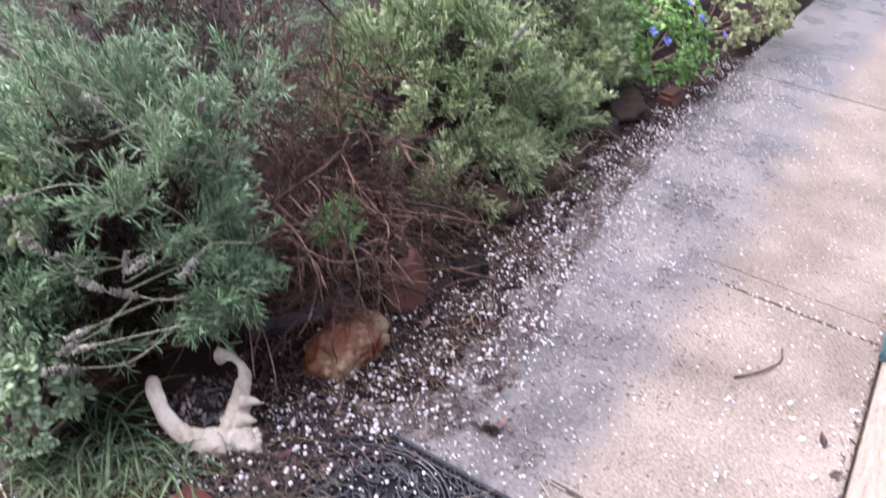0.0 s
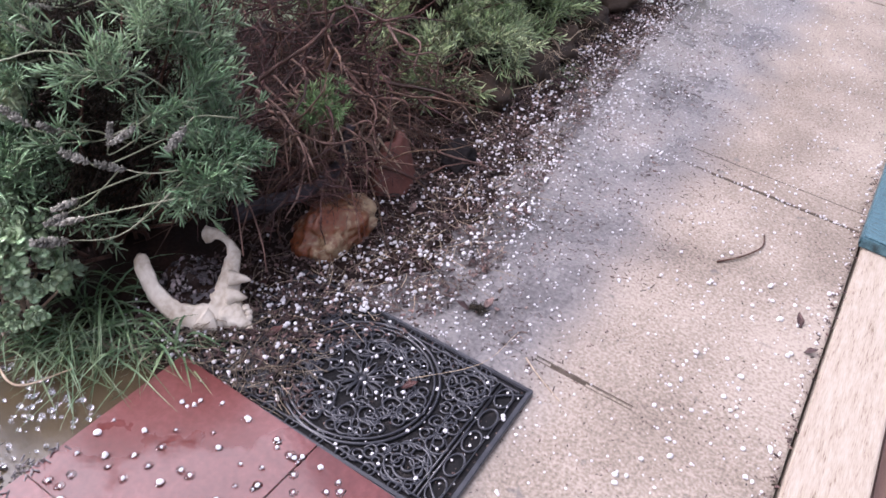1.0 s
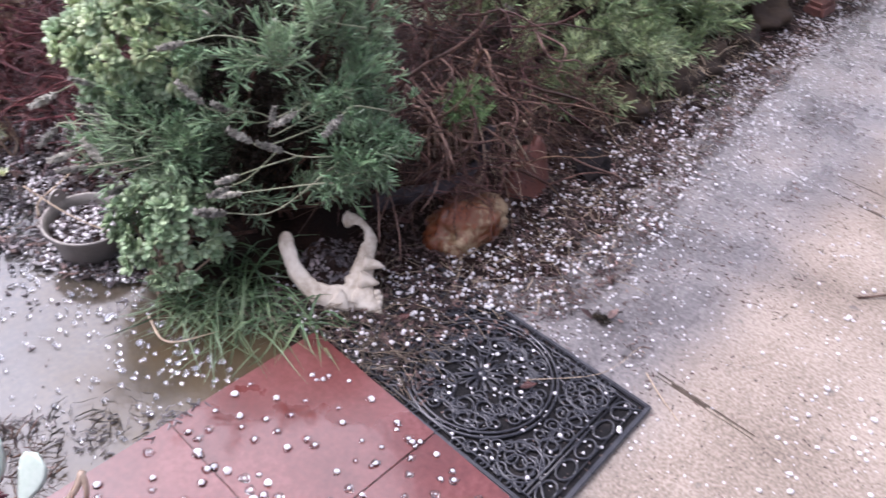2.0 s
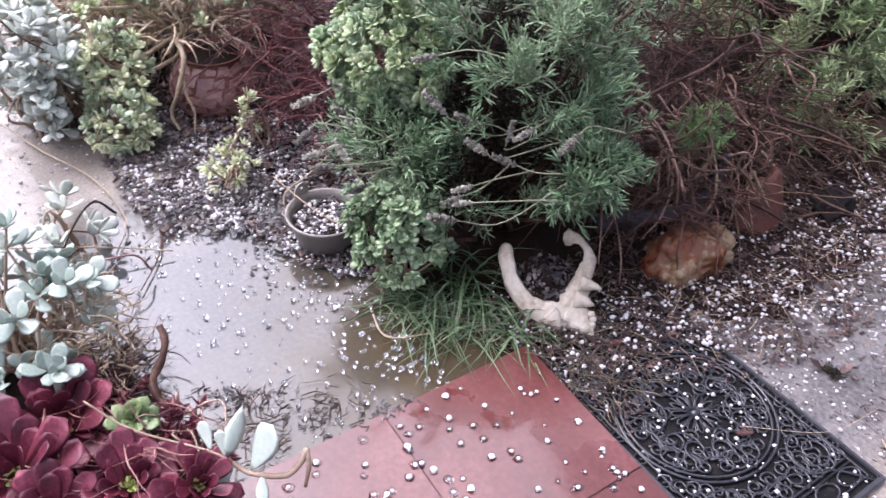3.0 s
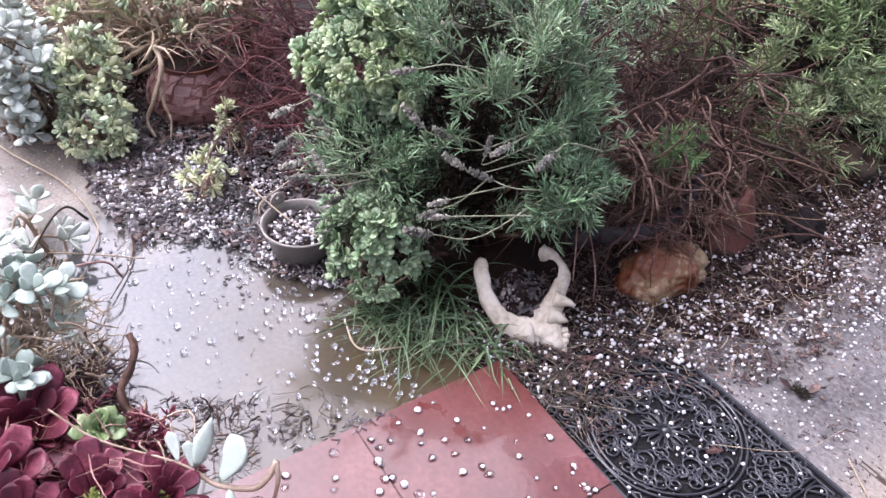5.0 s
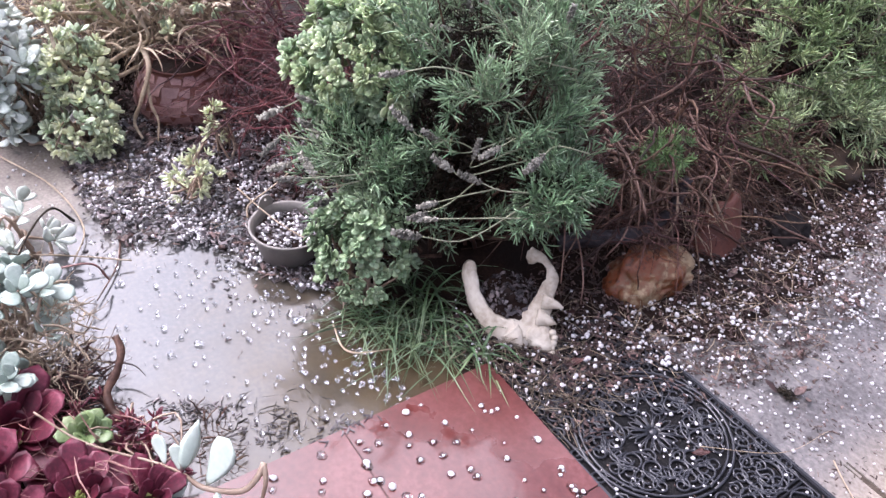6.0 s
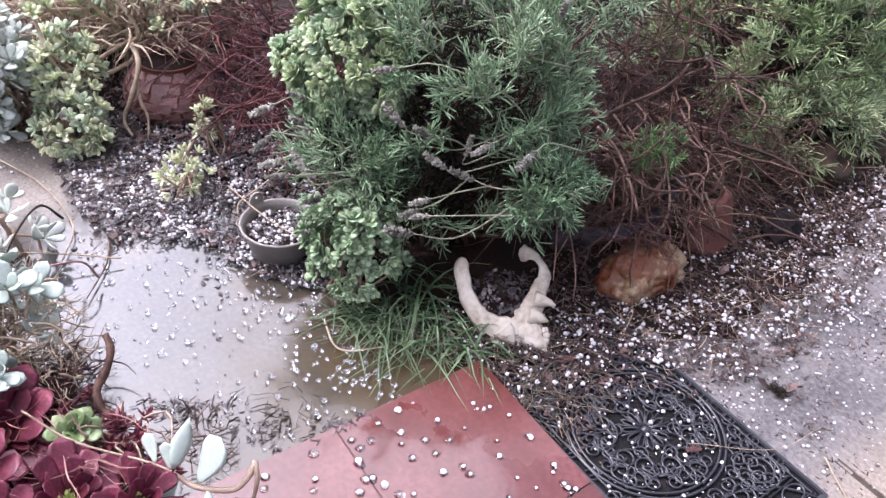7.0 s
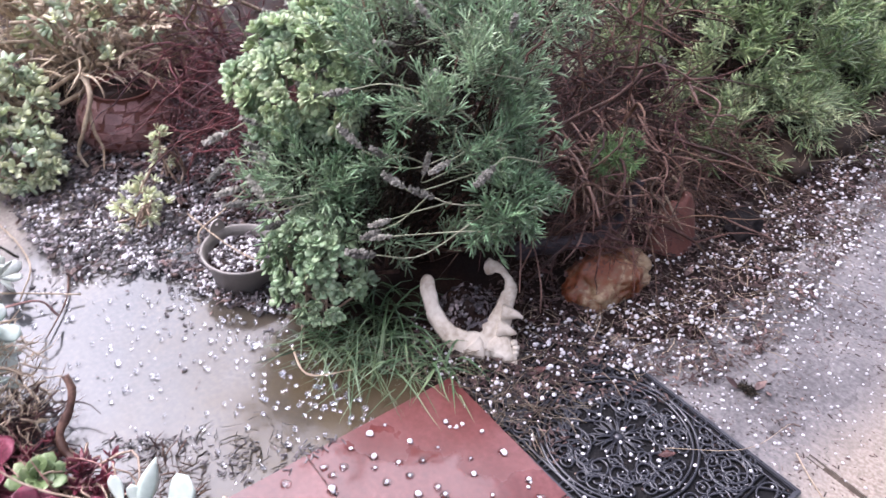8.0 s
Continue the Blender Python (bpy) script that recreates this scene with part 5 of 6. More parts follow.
def aeonium(at, axis, r, n, m, label, name="aeonium", form=None, heart=True):
    base = (at[0], at[1], max(0.0, float(soil_z(at[0], at[1]))))
    ob = thing(name, base, label, "succulent", "aeonium rosettes")
    gs, gh = Geo(), Geo()
    rosette_parts(ob, "leaf", at, axis, r, n, form or L_aeon, m, 0.24, (0.42, 1.55), 0.19)
    gs.tube(curve_pts([np.array(base), (np.array(base) + np.array(at)) / 2 + (0.02, 0.01, 0), np.array(at)], 8), np.linspace(0.014, 0.011, 8), 7)
    if heart:
        ax = unit(np.asarray(axis, float))
        rosette(gh, np.asarray(at) + ax * r * 0.05, axis, r * 0.20, 18, L_spoon, 0.45, (0.15, 1.25))
        tagged(part("heart", gh, M_lime, ob, "lime green young leaves"), "lime green young leaves", kind="stuff")
    part("stem", gs, M_stem, ob)
    return ob


AE = "dark burgundy aeonium rosette with glossy wet leaves"
aeonium((-0.675, -1.298, 0.09), (0.5, 0.1, 1), 0.15, 34, M_burg, AE)
aeonium((-0.545, -1.40, 0.15), (0.5, -0.1, 1), 0.165, 33, M_burg, AE)
aeonium((-0.44, -1.22, 0.11), (0.35, 0.3, 1), 0.13, 30, M_burg, AE)
aeonium((-0.375, -1.105, 0.10), (0.5, 0.2, 1), 0.10, 28, M_burg, AE)
aeonium((-0.42, -1.36, 0.14), (0.5, 0.0, 1), 0.125, 30, M_burg, AE)
aeonium((-0.86, -1.52, 0.18), (0.2, 0.2, 1), 0.155, 32, M_burg, AE)
aeonium((-0.585, -1.165, 0.13), (0.4, 0.2, 1), 0.060, 26, M_aeon, "green and cream striped rosette among burgundy leaves", "rosette", L_disc, False)
big_leaf_shrub("burgundy_groundcover", (-0.56, -1.12, 0.05), (0.17, 0.14, 0.07), 70, 0.036, M_burg, "low dark red succulent carpet at the concrete edge", 6, 9, L_point)

# pale sprig on a fleshy stem in front of the tiles
sprig = thing("sprig", (-0.36, -0.97, 0.09), "pale fleshy sprig with paddle leaves on a bent stem", "succulent")
RIGHT, RISE, NODE = np.array((0.571, 0.821, 0.0)), np.array((-0.53, 0.368, 0.764)), np.array((-0.349, -1.002, 0.103))


def on_sprig(s, h, depth=0.0):
    return NODE + RIGHT * s + RISE * h + np.cross(RIGHT, RISE) * depth


stem_line = curve_pts([on_sprig(-0.352, 0.136), on_sprig(-0.247, 0.08), on_sprig(-0.099, 0.046), on_sprig(-0.043, 0.025), on_sprig(0, 0), on_sprig(0.074, -0.004), on_sprig(0.105, 0.021), on_sprig(0.121, 0.056)], 36)
g = Geo()
g.tube(stem_line, np.interp(np.arange(36), [0, 12, 20, 35], [0.0022, 0.0028, 0.006, 0.0075]), 7)
part("stem", g, M_stem, sprig)
g = Geo()
g.tube(curve_pts([on_sprig(0.120, 0.05), on_sprig(0.126, 0.02), on_sprig(0.117, -0.03, -0.02)], 10), np.linspace(0.007, 0.004, 10), 7)
part("side_shoot", g, M_stem, sprig)
for p0, p1, width, form in (((-0.08, 0.041), (-0.104, 0.103), 0.95, L_paddle), ((-0.046, 0.03), (-0.020, 0.145), 0.8, L_point), ((-0.05, 0.03), (-0.062, 0.09), 0.9, L_paddle),
                            ((0.004, 0.004), (0.064, 0.112), 0.95, L_paddle), ((-0.031, 0.016), (-0.085, -0.055), 0.7, L_paddle), ((0.03, 0.0), (0.035, -0.055), 0.8, L_paddle)):
    o, e = on_sprig(*p0), on_sprig(*p1, RNG.uniform(-0.02, 0.035))
    ln = np.linalg.norm(e - o)
    g = Geo()
    g.stamp(*form, np.array([o]), np.array([e - o]), np.array([np.cross(RIGHT, RISE) + RNG.normal(size=3) * 0.45]), np.array([(ln * width * 1.3, ln, ln)]))
    part("leaf", g, M_pale, sprig)
limb("stem", [(-0.500, -1.122, 0.0), (-0.522, -1.116, 0.075), (-0.589, -1.093, 0.085), (-0.620, -1.088, 0.09), (-0.649, -1.097, 0.10), (-0.684, -1.091, 0.12), (-0.704, -1.058, 0.15), (-0.730, -1.036, 0.18), (-0.760, -1.036, 0.20)], 0.0115, 0.0085, M_twig, "thick crooked brown succulent stem, bare of leaves", "stem", 30)
for ctrl, r, m, label in (
        ([(-1.165, -0.545, 0.09), (-1.191, -0.526, 0.115), (-1.208, -0.444, 0.14), (-1.204, -0.368, 0.19)], 0.0032, M_straw, "pale dry twig leaning over the grey bowl"),
        ([(-1.30, -0.50, 0.08), (-1.266, -0.523, 0.12), (-1.071, -0.493, 0.120), (-0.892, -0.439, 0.128)], 0.0026, M_straw, "thin pale stalk lying across the grey bowl"),
        ([(-1.30, -0.99, 0.15), (-1.225, -1.046, 0.26), (-1.136, -1.129, 0.25), (-1.08, -1.203, 0.16)], 0.0036, M_dead_shade, "dark bent twig over the silver succulent"),
        ([(-1.161, -0.96, 0.03), (-1.161, -0.996, 0.10), (-1.16, -1.112, 0.12), (-1.157, -1.221, 0.13)], 0.0034, M_pinkstem, "pinkish bare stalk beside the silver succulent"),
        ([(-1.35, -0.872, 0.012), (-1.232, -0.919, 0.009), (-1.11, -1.009, 0.012)], 0.0034, M_twig, "grey stalk lying on wet concrete"),
        ([(-2.10, -1.12, 0.40), (-2.011, -1.092, 0.50), (-1.887, -1.047, 0.46), (-1.824, -0.99, 0.42)], 0.0040, M_dead_shade, "dark dead twig sticking out of the shrub"),
        ([(-2.05, -1.05, 0.30), (-1.95, -1.00, 0.40), (-1.90, -0.95, 0.39)], 0.0032, M_dead_shade, "dark dead twig sticking out of the shrub")):
    limb("twig", ctrl, r, r * 0.6, m, label, "twig", 20, 6)

tangle("dead_stems", (-0.52, -1.27, 0.14), (0.22, 0.18, 0.06), 60, M_pinkstem, "thin reddish stalks among burgundy rosettes", length=(0.06, 0.2), r=0.0020, bend=0.1, pull=(0, 0, 0.2), cat="dead stems")
tangle("dead_stems", (-0.50, -0.93, 0.010), (0.15, 0.06, 0.008), 80, M_twig, "fine dark stalks washed against the tile edge", length=(0.025, 0.08), r=0.0019, flat=0.15, pull=(0, 0, -0.2), cat="dead stems")
tangle("dead_stems", (-0.50, -0.78, 0.010), (0.13, 0.16, 0.006), 36, M_dead_shade, "dark wet stalks lying on the side path", length=(0.03, 0.09), r=0.0019, flat=0.1, pull=(0, 0, -0.2), cat="dead stems")
# brown dried plant between the silver succulent and the wet concrete
tangle("dry_plant", (-0.93, -1.17, 0.12), (0.22, 0.12, 0.10), 400, M_straw, "dried straw-coloured plant remains at the concrete edge", length=(0.03, 0.11), r=0.0026, pull=(0, 0, 0.1), cat="dry plant")
tangle("dry_plant", (-0.80, -1.16, 0.06), (0.14, 0.09, 0.06), 220, M_redtwig, "dried reddish stems at the concrete edge", length=(0.05, 0.15), r=0.0022, pull=(0, 0, 0.1), cat="dry plant")


# ---- brown aeonium stems and yellow tips at the back
back = thing("leggy_aeonium", (-2.35, -0.12, 0.05), "leggy aeonium with bare brown stems and yellowish tips", "succulent")
crowns = Geo()
for i in range(84):
    foot = np.array((-2.35, -0.18, 0.05)) + RNG.normal(size=3) * (0.14, 0.20, 0)
    tip = np.array((-2.25, -0.42, 0.44)) + np.clip(RNG.normal(size=3), -1.6, 1.6) * (0.16, 0.26, 0.09)
    turn = RNG.normal(size=(2, 3)) * (0.08, 0.08, 0.09)
    g = Geo()
    g.tube(curve_pts([foot, foot * 0.65 + tip * 0.35 + turn[0], foot * 0.3 + tip * 0.7 + turn[1], tip], 16), np.linspace(0.010, 0.006, 16), 6)
    part("stem", g, M_tan, back)
    if i % 3 < 2:
        rosette(crowns, tip, (RNG.normal() * 0.3 + 0.3, RNG.normal() * 0.3 - 0.1, 1), RNG.uniform(0.028, 0.05), 14, L_spoon)
tagged(part("crown_foliage", crowns, M_paleyel, back, "yellow-green rosettes"), kind="stuff")
tangle("dead_leaves", (-2.02, -0.42, 0.31), (0.24, 0.22, 0.06), 60, M_tan, "dried stems drooping over the clay pot", length=(0.08, 0.22), r=0.0035, pull=(0.2, -0.1, -0.5), cat="dry leaves")
tangle("dead_leaves", (-2.5, -0.85, 0.22), (0.28, 0.22, 0.20), 260, M_tan, "dry stems among the succulents by the side path", length=(0.08, 0.25), r=0.0035, pull=(0, 0, -0.3), cat="dry leaves")
tangle("dead_leaves", (-2.35, -0.38, 0.32), (0.34, 0.46, 0.22), 620, M_tan, "hanging dried leaves and roots below the aeonium", length=(0.08, 0.25), r=0.003, flat=1.2, pull=(0, 0, -0.6), cat="dry leaves")
limb("branch", [(-1.95, -0.56, 0.30), (-1.88, -0.57, 0.25), (-1.86, -0.62, 0.15), (-1.87, -0.65, 0.07), (-1.84, -0.64, 0.02)], 0.010, 0.0045, M_tan, "pale peeling root hanging beside the shard pot")
limb("branch", [(-1.89, -0.58, 0.22), (-1.85, -0.59, 0.14), (-1.83, -0.58, 0.08), (-1.80, -0.60, 0.02)], 0.007, 0.003, M_tan, "pale forked root hanging beside the shard pot")
big_leaf_shrub("silver_succulent", (-3.0, -0.35, 0.40), (0.4, 0.35, 0.40), 46, 0.08, M_silver2, "silvery oval-leaved succulent shrub at the back of the bed", 12)
mound("succulent_mound", (-2.45, -0.50, 0.34), (0.22, 0.30, 0.16), 60, 0.05, L_spoon, M_paleyel, "yellowing succulent rosettes hanging among dry stems", 12, seed=41)
mound("succulent_mound", (-2.15, -0.36, 0.40), (0.24, 0.30, 0.14), 70, 0.046, L_slim, M_tan, "shrivelled tan succulent heads hanging in the bed", 11, seed=43, gaps=-0.3, inner=0.5, lift=-0.5, m2=M_palegreen)
mound("succulent_mound", (-2.9, -1.15, 0.10), (0.20, 0.20, 0.14), 40, 0.05, L_spoon, M_yellow, "yellow-green succulent clump further along the side path", 10, seed=15)

# ---- grass tufts
def grass(name, at, n, length, m, label, lean=(0, 0, 0), spread_r=0.05, width=0.0052):
    base = (at[0], at[1], max(0.0, float(soil_z(at[0], at[1]))))
    g = Geo()
    for _ in range(n):
        p = np.array(base) + RNG.normal(size=3) * (spread_r, spread_r, 0)
        p[2] = max(0.0, float(soil_z(p[0], p[1])))
        d = unit(RNG.normal(size=3) * (0.7, 0.7, 0.2) + (0, 0, 1.0) + np.asarray(lean))
        ln = length * RNG.uniform(0.5, 1.2)
        k = 7
        t = np.linspace(0, 1, k)[:, None]
        out = unit(d * (1, 1, 0) + 1e-6)
        pts = p + d * ln * t + (out * 0.35 - UP * 0.95) * ln * t ** 2.6 * RNG.uniform(0.5, 1.5) + RNG.normal(size=3) * 0.12 * ln * t ** 2
        pts[:, 2] = np.maximum(pts[:, 2], 0.012 + 0.024 * ((pts[:, 0] > TX) & (pts[:, 1] < TY)))
        side = unit(np.cross(d, UP + RNG.normal(size=3) * 0.4))
        w = width * RNG.uniform(0.7, 1.3) * (1 - t ** 2.2) * 0.5 + 0.0002
        lift = np.cross(side, unit(np.gradient(pts, axis=0))) * w * 0.5
        v = np.concatenate([pts - side * w, pts - lift, pts + side * w])
        f = [(i, i + 1, k + i + 1, k + i) for i in range(k - 1)] + [(k + i, k + i + 1, 2 * k + i + 1, 2 * k + i) for i in range(k - 1)]
        g.add(v, f)
    return solid(name, g, m, base, label, "grass", kind="stuff")


grass("grass_tuft", (-0.58, -0.30), 90, 0.19, M_grass, "drooping green grass tuft at the tile corner", (0.35, -0.3, 0), 0.055)
grass("grass_tuft", (-0.66, -0.37), 70, 0.17, M_grass, "drooping green grass tuft beside the wet concrete", (0.25, -0.35, 0), 0.06)
grass("grass_tuft", (-0.42, -0.22), 26, 0.18, M_grass, "bright green grass blades hanging over a red tile", (0.5, -0.4, 0), 0.02, 0.0075)
grass("grass_tuft", (-0.66, -0.24), 80, 0.26, M_grass, "long grass blades under the lavender", (0.3, -0.3, 0), 0.06)
grass("grass_tuft", (-0.38, 1.95), 60, 0.07, M_grass, "short grass at the foot of the edging stones", (0.2, 0, 0), 0.06)

# ---- plants further along the bed
mound("flowering_plant", (-0.72, 3.5, 0.22), (0.42, 0.45, 0.30), 400, 0.045, L_round, M_bright, "bright green bushy plant dotted with blue flowers", 7, seed=21, cat="plant")
g = Geo()
p, d = dome(26, (-0.72, 3.5, 0.26), (0.44, 0.47, 0.31), 22, -0.6, low=0.1, inner=0.98)
for a, b in zip(p, d):
    rosette(g, a, b + UP * 0.5, 0.030, 6, L_round, 0.8, (0.9, 1.3))
part("blossoms", g, M_blue, bpy.data.objects["flowering_plant"], "small blue flowers")
mound("yellow_shrub", (-0.66, 4.75, 0.28), (0.5, 0.75, 0.40), 400, 0.06, L_round, M_yellow, "yellow-green leafy shrub far along the path", 7, seed=31, cat="shrub")
mound("yellow_shrub", (-1.9, 4.2, 0.45), (0.8, 0.9, 0.6), 360, 0.07, L_round, M_bright, "green leafy shrub behind the bed", 7, seed=33, cat="shrub")
mound("yellow_shrub", (-0.7, 7.2, 0.35), (0.6, 0.9, 0.5), 260, 0.08, L_round, M_bright, "distant green shrub at the path side", 7, seed=35, cat="shrub")

# ---------------------------------------------------------------- litter and hail


def inside(x, y, poly):
    ok = np.zeros(len(x), bool)
    k = len(poly)
    for i in range(k):
        (x0, y0), (x1, y1) = poly[i], poly[(i + 1) % k]
        cross = (y0 > y) != (y1 > y)
        with np.errstate(divide="ignore", invalid="ignore"):
            ok ^= cross & (x < (x1 - x0) * (y - y0) / (y1 - y0 + 1e-12) + x0)
    return ok


def scatter(n, poly, keep=None):
    xs, ys = [p[0] for p in poly], [p[1] for p in poly]
    x, y = RNG.uniform(min(xs), max(xs), n), RNG.uniform(min(ys), max(ys), n)
    ok = inside(x, y, poly)
    x, y = x[ok], y[ok]
    if keep is not None:
        k = RNG.random(len(x)) < keep(x, y)
        x, y = x[k], y[k]
    return x, y


def top_z(x, y):
    """Height of whatever lies at x, y: mat, tiles, concrete or earth."""
    z = np.maximum(soil_z(x, y), 0.0)
    z = np.where((np.abs(x) < 0.375) & (np.abs(y) < 0.225), MAT_Z + 0.006, z)
    z = np.where((x > -0.38) & (y < -0.232 - 0.0175 * (x + 0.38)), 0.030, z)
    return z


def noise_at(x, y, f, s=0):
    return np.array([noise.noise(Vector((a * f, b * f, s))) for a, b in zip(x, y)])


BAND = [(-0.37, -0.24), (-0.22, -0.23), (-0.20, 0.02), (-0.12, 0.20), (0.02, 0.30), (0.06, 0.60), (0.0, 0.95), (-0.08, 1.4), (-0.15, 2.0), (-0.2, 3.0), (-0.25, 4.5), (-0.6, 4.5), (-0.55, 1.3), (-0.6, 0.3), (-0.62, -0.2), (-0.5, -0.3)]
BEDL = [(-1.80, -0.92), (-1.33, -0.90), (-1.20, -0.66), (-0.98, -0.58), (-0.84, -0.46), (-0.9, -0.2), (-1.5, -0.05), (-2.1, -0.25), (-2.0, -0.72)]


def litter(g, x, y, size, lift=0.004, slim=0.4, pile=0.0):
    n = len(x)
    z = top_z(x, y) + lift + RNG.random(n) * pile
    d = rand_dirs(n, 0.25)
    u = unit(np.array((0, 0, 1.0)) + RNG.normal(size=(n, 3)) * 0.35)
    s = size * RNG.uniform(0.4, 1.6, n)
    g.stamp(*T_chip, np.stack([x, y, z], 1), d, u, np.stack([s * slim * RNG.uniform(0.5, 1.5, n), s, s * 0.35], 1))


g = Geo()
litter(g, *scatter(30000, BAND, lambda x, y: 0.75 + 0.9 * noise_at(x, y, 9)), 0.013, pile=0.014)
litter(g, *scatter(9000, [(-0.36, -0.2), (-0.02, -0.2), (0.02, 0.2), (-0.36, 0.2)], lambda x, y: np.clip(0.0 - 2.0 * x + 0.8 * noise_at(x, y, 8), 0, 1) * 0.22), 0.013, 0.003, pile=0.008)
litter(g, *scatter(7000, [(-0.15, 0.1), (0.25, 0.3), (0.3, 1.2), (0.1, 3.0), (-0.2, 3.0)], lambda x, y: 0.15 + 0.7 * noise_at(x, y, 6)), 0.010, 0.002)
litter(g, *scatter(3200, BEDL, lambda x, y: 0.5 + 0.9 * noise_at(x, y, 8, 9)), 0.022, 0.006, pile=0.014)
litter(g, *scatter(3600, [(-2.6, -0.95), (-2.0, -0.72), (-1.75, -0.6), (-1.6, -0.2), (-2.2, 0.1), (-2.7, -0.3)]), 0.026, 0.006, pile=0.03)
stuff("bark_mulch", g, M_mulch, "wet brown bark mulch and leaf litter along the bed", "mulch", False)
g = Geo()
litter(g, *scatter(12000, BEDL, lambda x, y: 0.6 + 0.9 * noise_at(x, y, 8)), 0.018, pile=0.020)
litter(g, *scatter(3500, [(-2.2, -1.0), (-1.25, -1.0), (-1.1, -0.74), (-0.8, -0.66), (-0.6, -0.5), (-0.7, -0.2), (-2.2, -0.2)], lambda x, y: 0.12 + 0.6 * noise_at(x, y, 7, 6)), 0.013, 0.002)
litter(g, *scatter(3000, [(-0.42, -0.80), (-0.62, -0.98), (-0.75, -1.05), (-0.62, -0.85), (-0.42, -0.62), (-0.37, -0.45), (-0.37, -0.8)], lambda x, y: 0.5 + 0.9 * noise_at(x, y, 10)), 0.014, 0.002, slim=0.2)
th, rr = RNG.uniform(0, 6.28, 260), 0.090 * np.sqrt(RNG.random(260))
s = RNG.uniform(0.008, 0.022, 260)
g.stamp(*T_chip, np.stack([bx + rr * np.cos(th), by + rr * np.sin(th), np.full(260, 0.088)], 1), rand_dirs(260, 0.2), unit(UP + RNG.normal(size=(260, 3)) * 0.3), np.stack([s * 0.5, s, s * 0.4], 1))
stuff("dark_gravel", g, M_gravel, "dark wet bark chips and gravel around the bowl", "gravel", False)
g = Geo()
litter(g, *scatter(2200, [(-2.0, -1.5), (-0.38, -0.95), (-0.38, -0.45), (-0.9, -0.44), (-2.6, -0.9)], lambda x, y: 0.06 + 0.4 * noise_at(x, y, 5, 2)), 0.008, 0.001)
litter(g, *scatter(15000, [(0.0, -0.2), (0.96, -0.2), (0.96, 4.0), (0.0, 4.0)], lambda x, y: 0.3 + 0.6 * noise_at(x, y, 5, 4)), 0.0055, 0.001)
litter(g, *scatter(5200, [(-0.1, 0.24), (0.45, 0.24), (0.5, 1.5), (0.35, 3.2), (-0.2, 3.2)], lambda x, y: 0.25 + 0.7 * noise_at(x, y, 4, 8)), 0.012, 0.001, slim=0.16)
litter(g, 0.966 + RNG.normal(size=420) * 0.010, RNG.uniform(-0.2, 3.2, 420), 0.010, 0.002)
stuff("leaf_crumbs", g, M_mulch, "scattered crumbs of leaf and bark on concrete", "litter", False)

# straws and fine twigs lying on the mulch and the mat
g = Geo()
x, y = scatter(1150, BAND)
for a, b in zip(x, y):
    pts = wander((a, b, float(top_z(np.array([a]), np.array([b]))[0]) + 0.012), RNG.normal(size=3) * (1, 1, 0.1), RNG.uniform(0.03, 0.13), 5, 0.15)
    pts[:, 2] = np.maximum(pts[:, 2], 0.012)
    g.tube(pts, 0.0011, 4)
x, y = scatter(520, [(-0.62, -0.36), (-0.38, -0.25), (-0.1, -0.23), (-0.1, -0.05), (-0.25, 0.05), (-0.45, 0.0)])
for a, b in zip(x, y):
    pts = wander((a, b, 0.022), RNG.normal(size=3) * (1, 1, 0.1) + (0.6, 0.1, 0), RNG.uniform(0.03, 0.12), 6, 0.2)
    pts[:, 2] = np.clip(pts[:, 2], 0.014, 0.04)
    g.tube(pts, 0.0009, 4)
stuff("dry_straws", g, M_drygrass, "fine dry straws and stalks lying on the mulch", "straw")

for ctrl, r in (([(0.10, 0.06, 0.018), (0.22, 0.22, 0.02), (0.24, 0.40, 0.006)], 0.001),
                ([(0.60, 1.10, 0.005), (0.66, 1.18, 0.009), (0.70, 1.28, 0.007), (0.69, 1.36, 0.005)], 0.0036), ([(0.30, 0.33, 0.004), (0.36, 0.29, 0.006), (0.44, 0.25, 0.004)], 0.002),
                ([(-2.6, -1.28, 0.01), (-2.0, -1.10, 0.02), (-1.72, -0.98, 0.012), (-1.45, -0.95, 0.014), (-1.30, -1.02, 0.01)], 0.0032), ([(-1.42, -1.28, 0.06), (-1.30, -1.05, 0.05), (-1.22, -0.88, 0.02)], 0.003),
                ([(-0.72, -0.50, 0.006), (-0.60, -0.52, 0.02), (-0.55, -0.40, 0.012)], 0.003)):
    limb("stick", [np.array(c) for c in ctrl], r, r * 0.7, M_twig if r > 0.003 and ctrl[0][0] > 0 else M_straw, "thin dry stick lying on wet paving", "stick", 22, 5)

# fallen leaves and dark clumps of debris
L_dead = leaf_form(0.55, 0.03, 0.5, 0.35, 6, 6, 0.8, 0.2, 0.5)
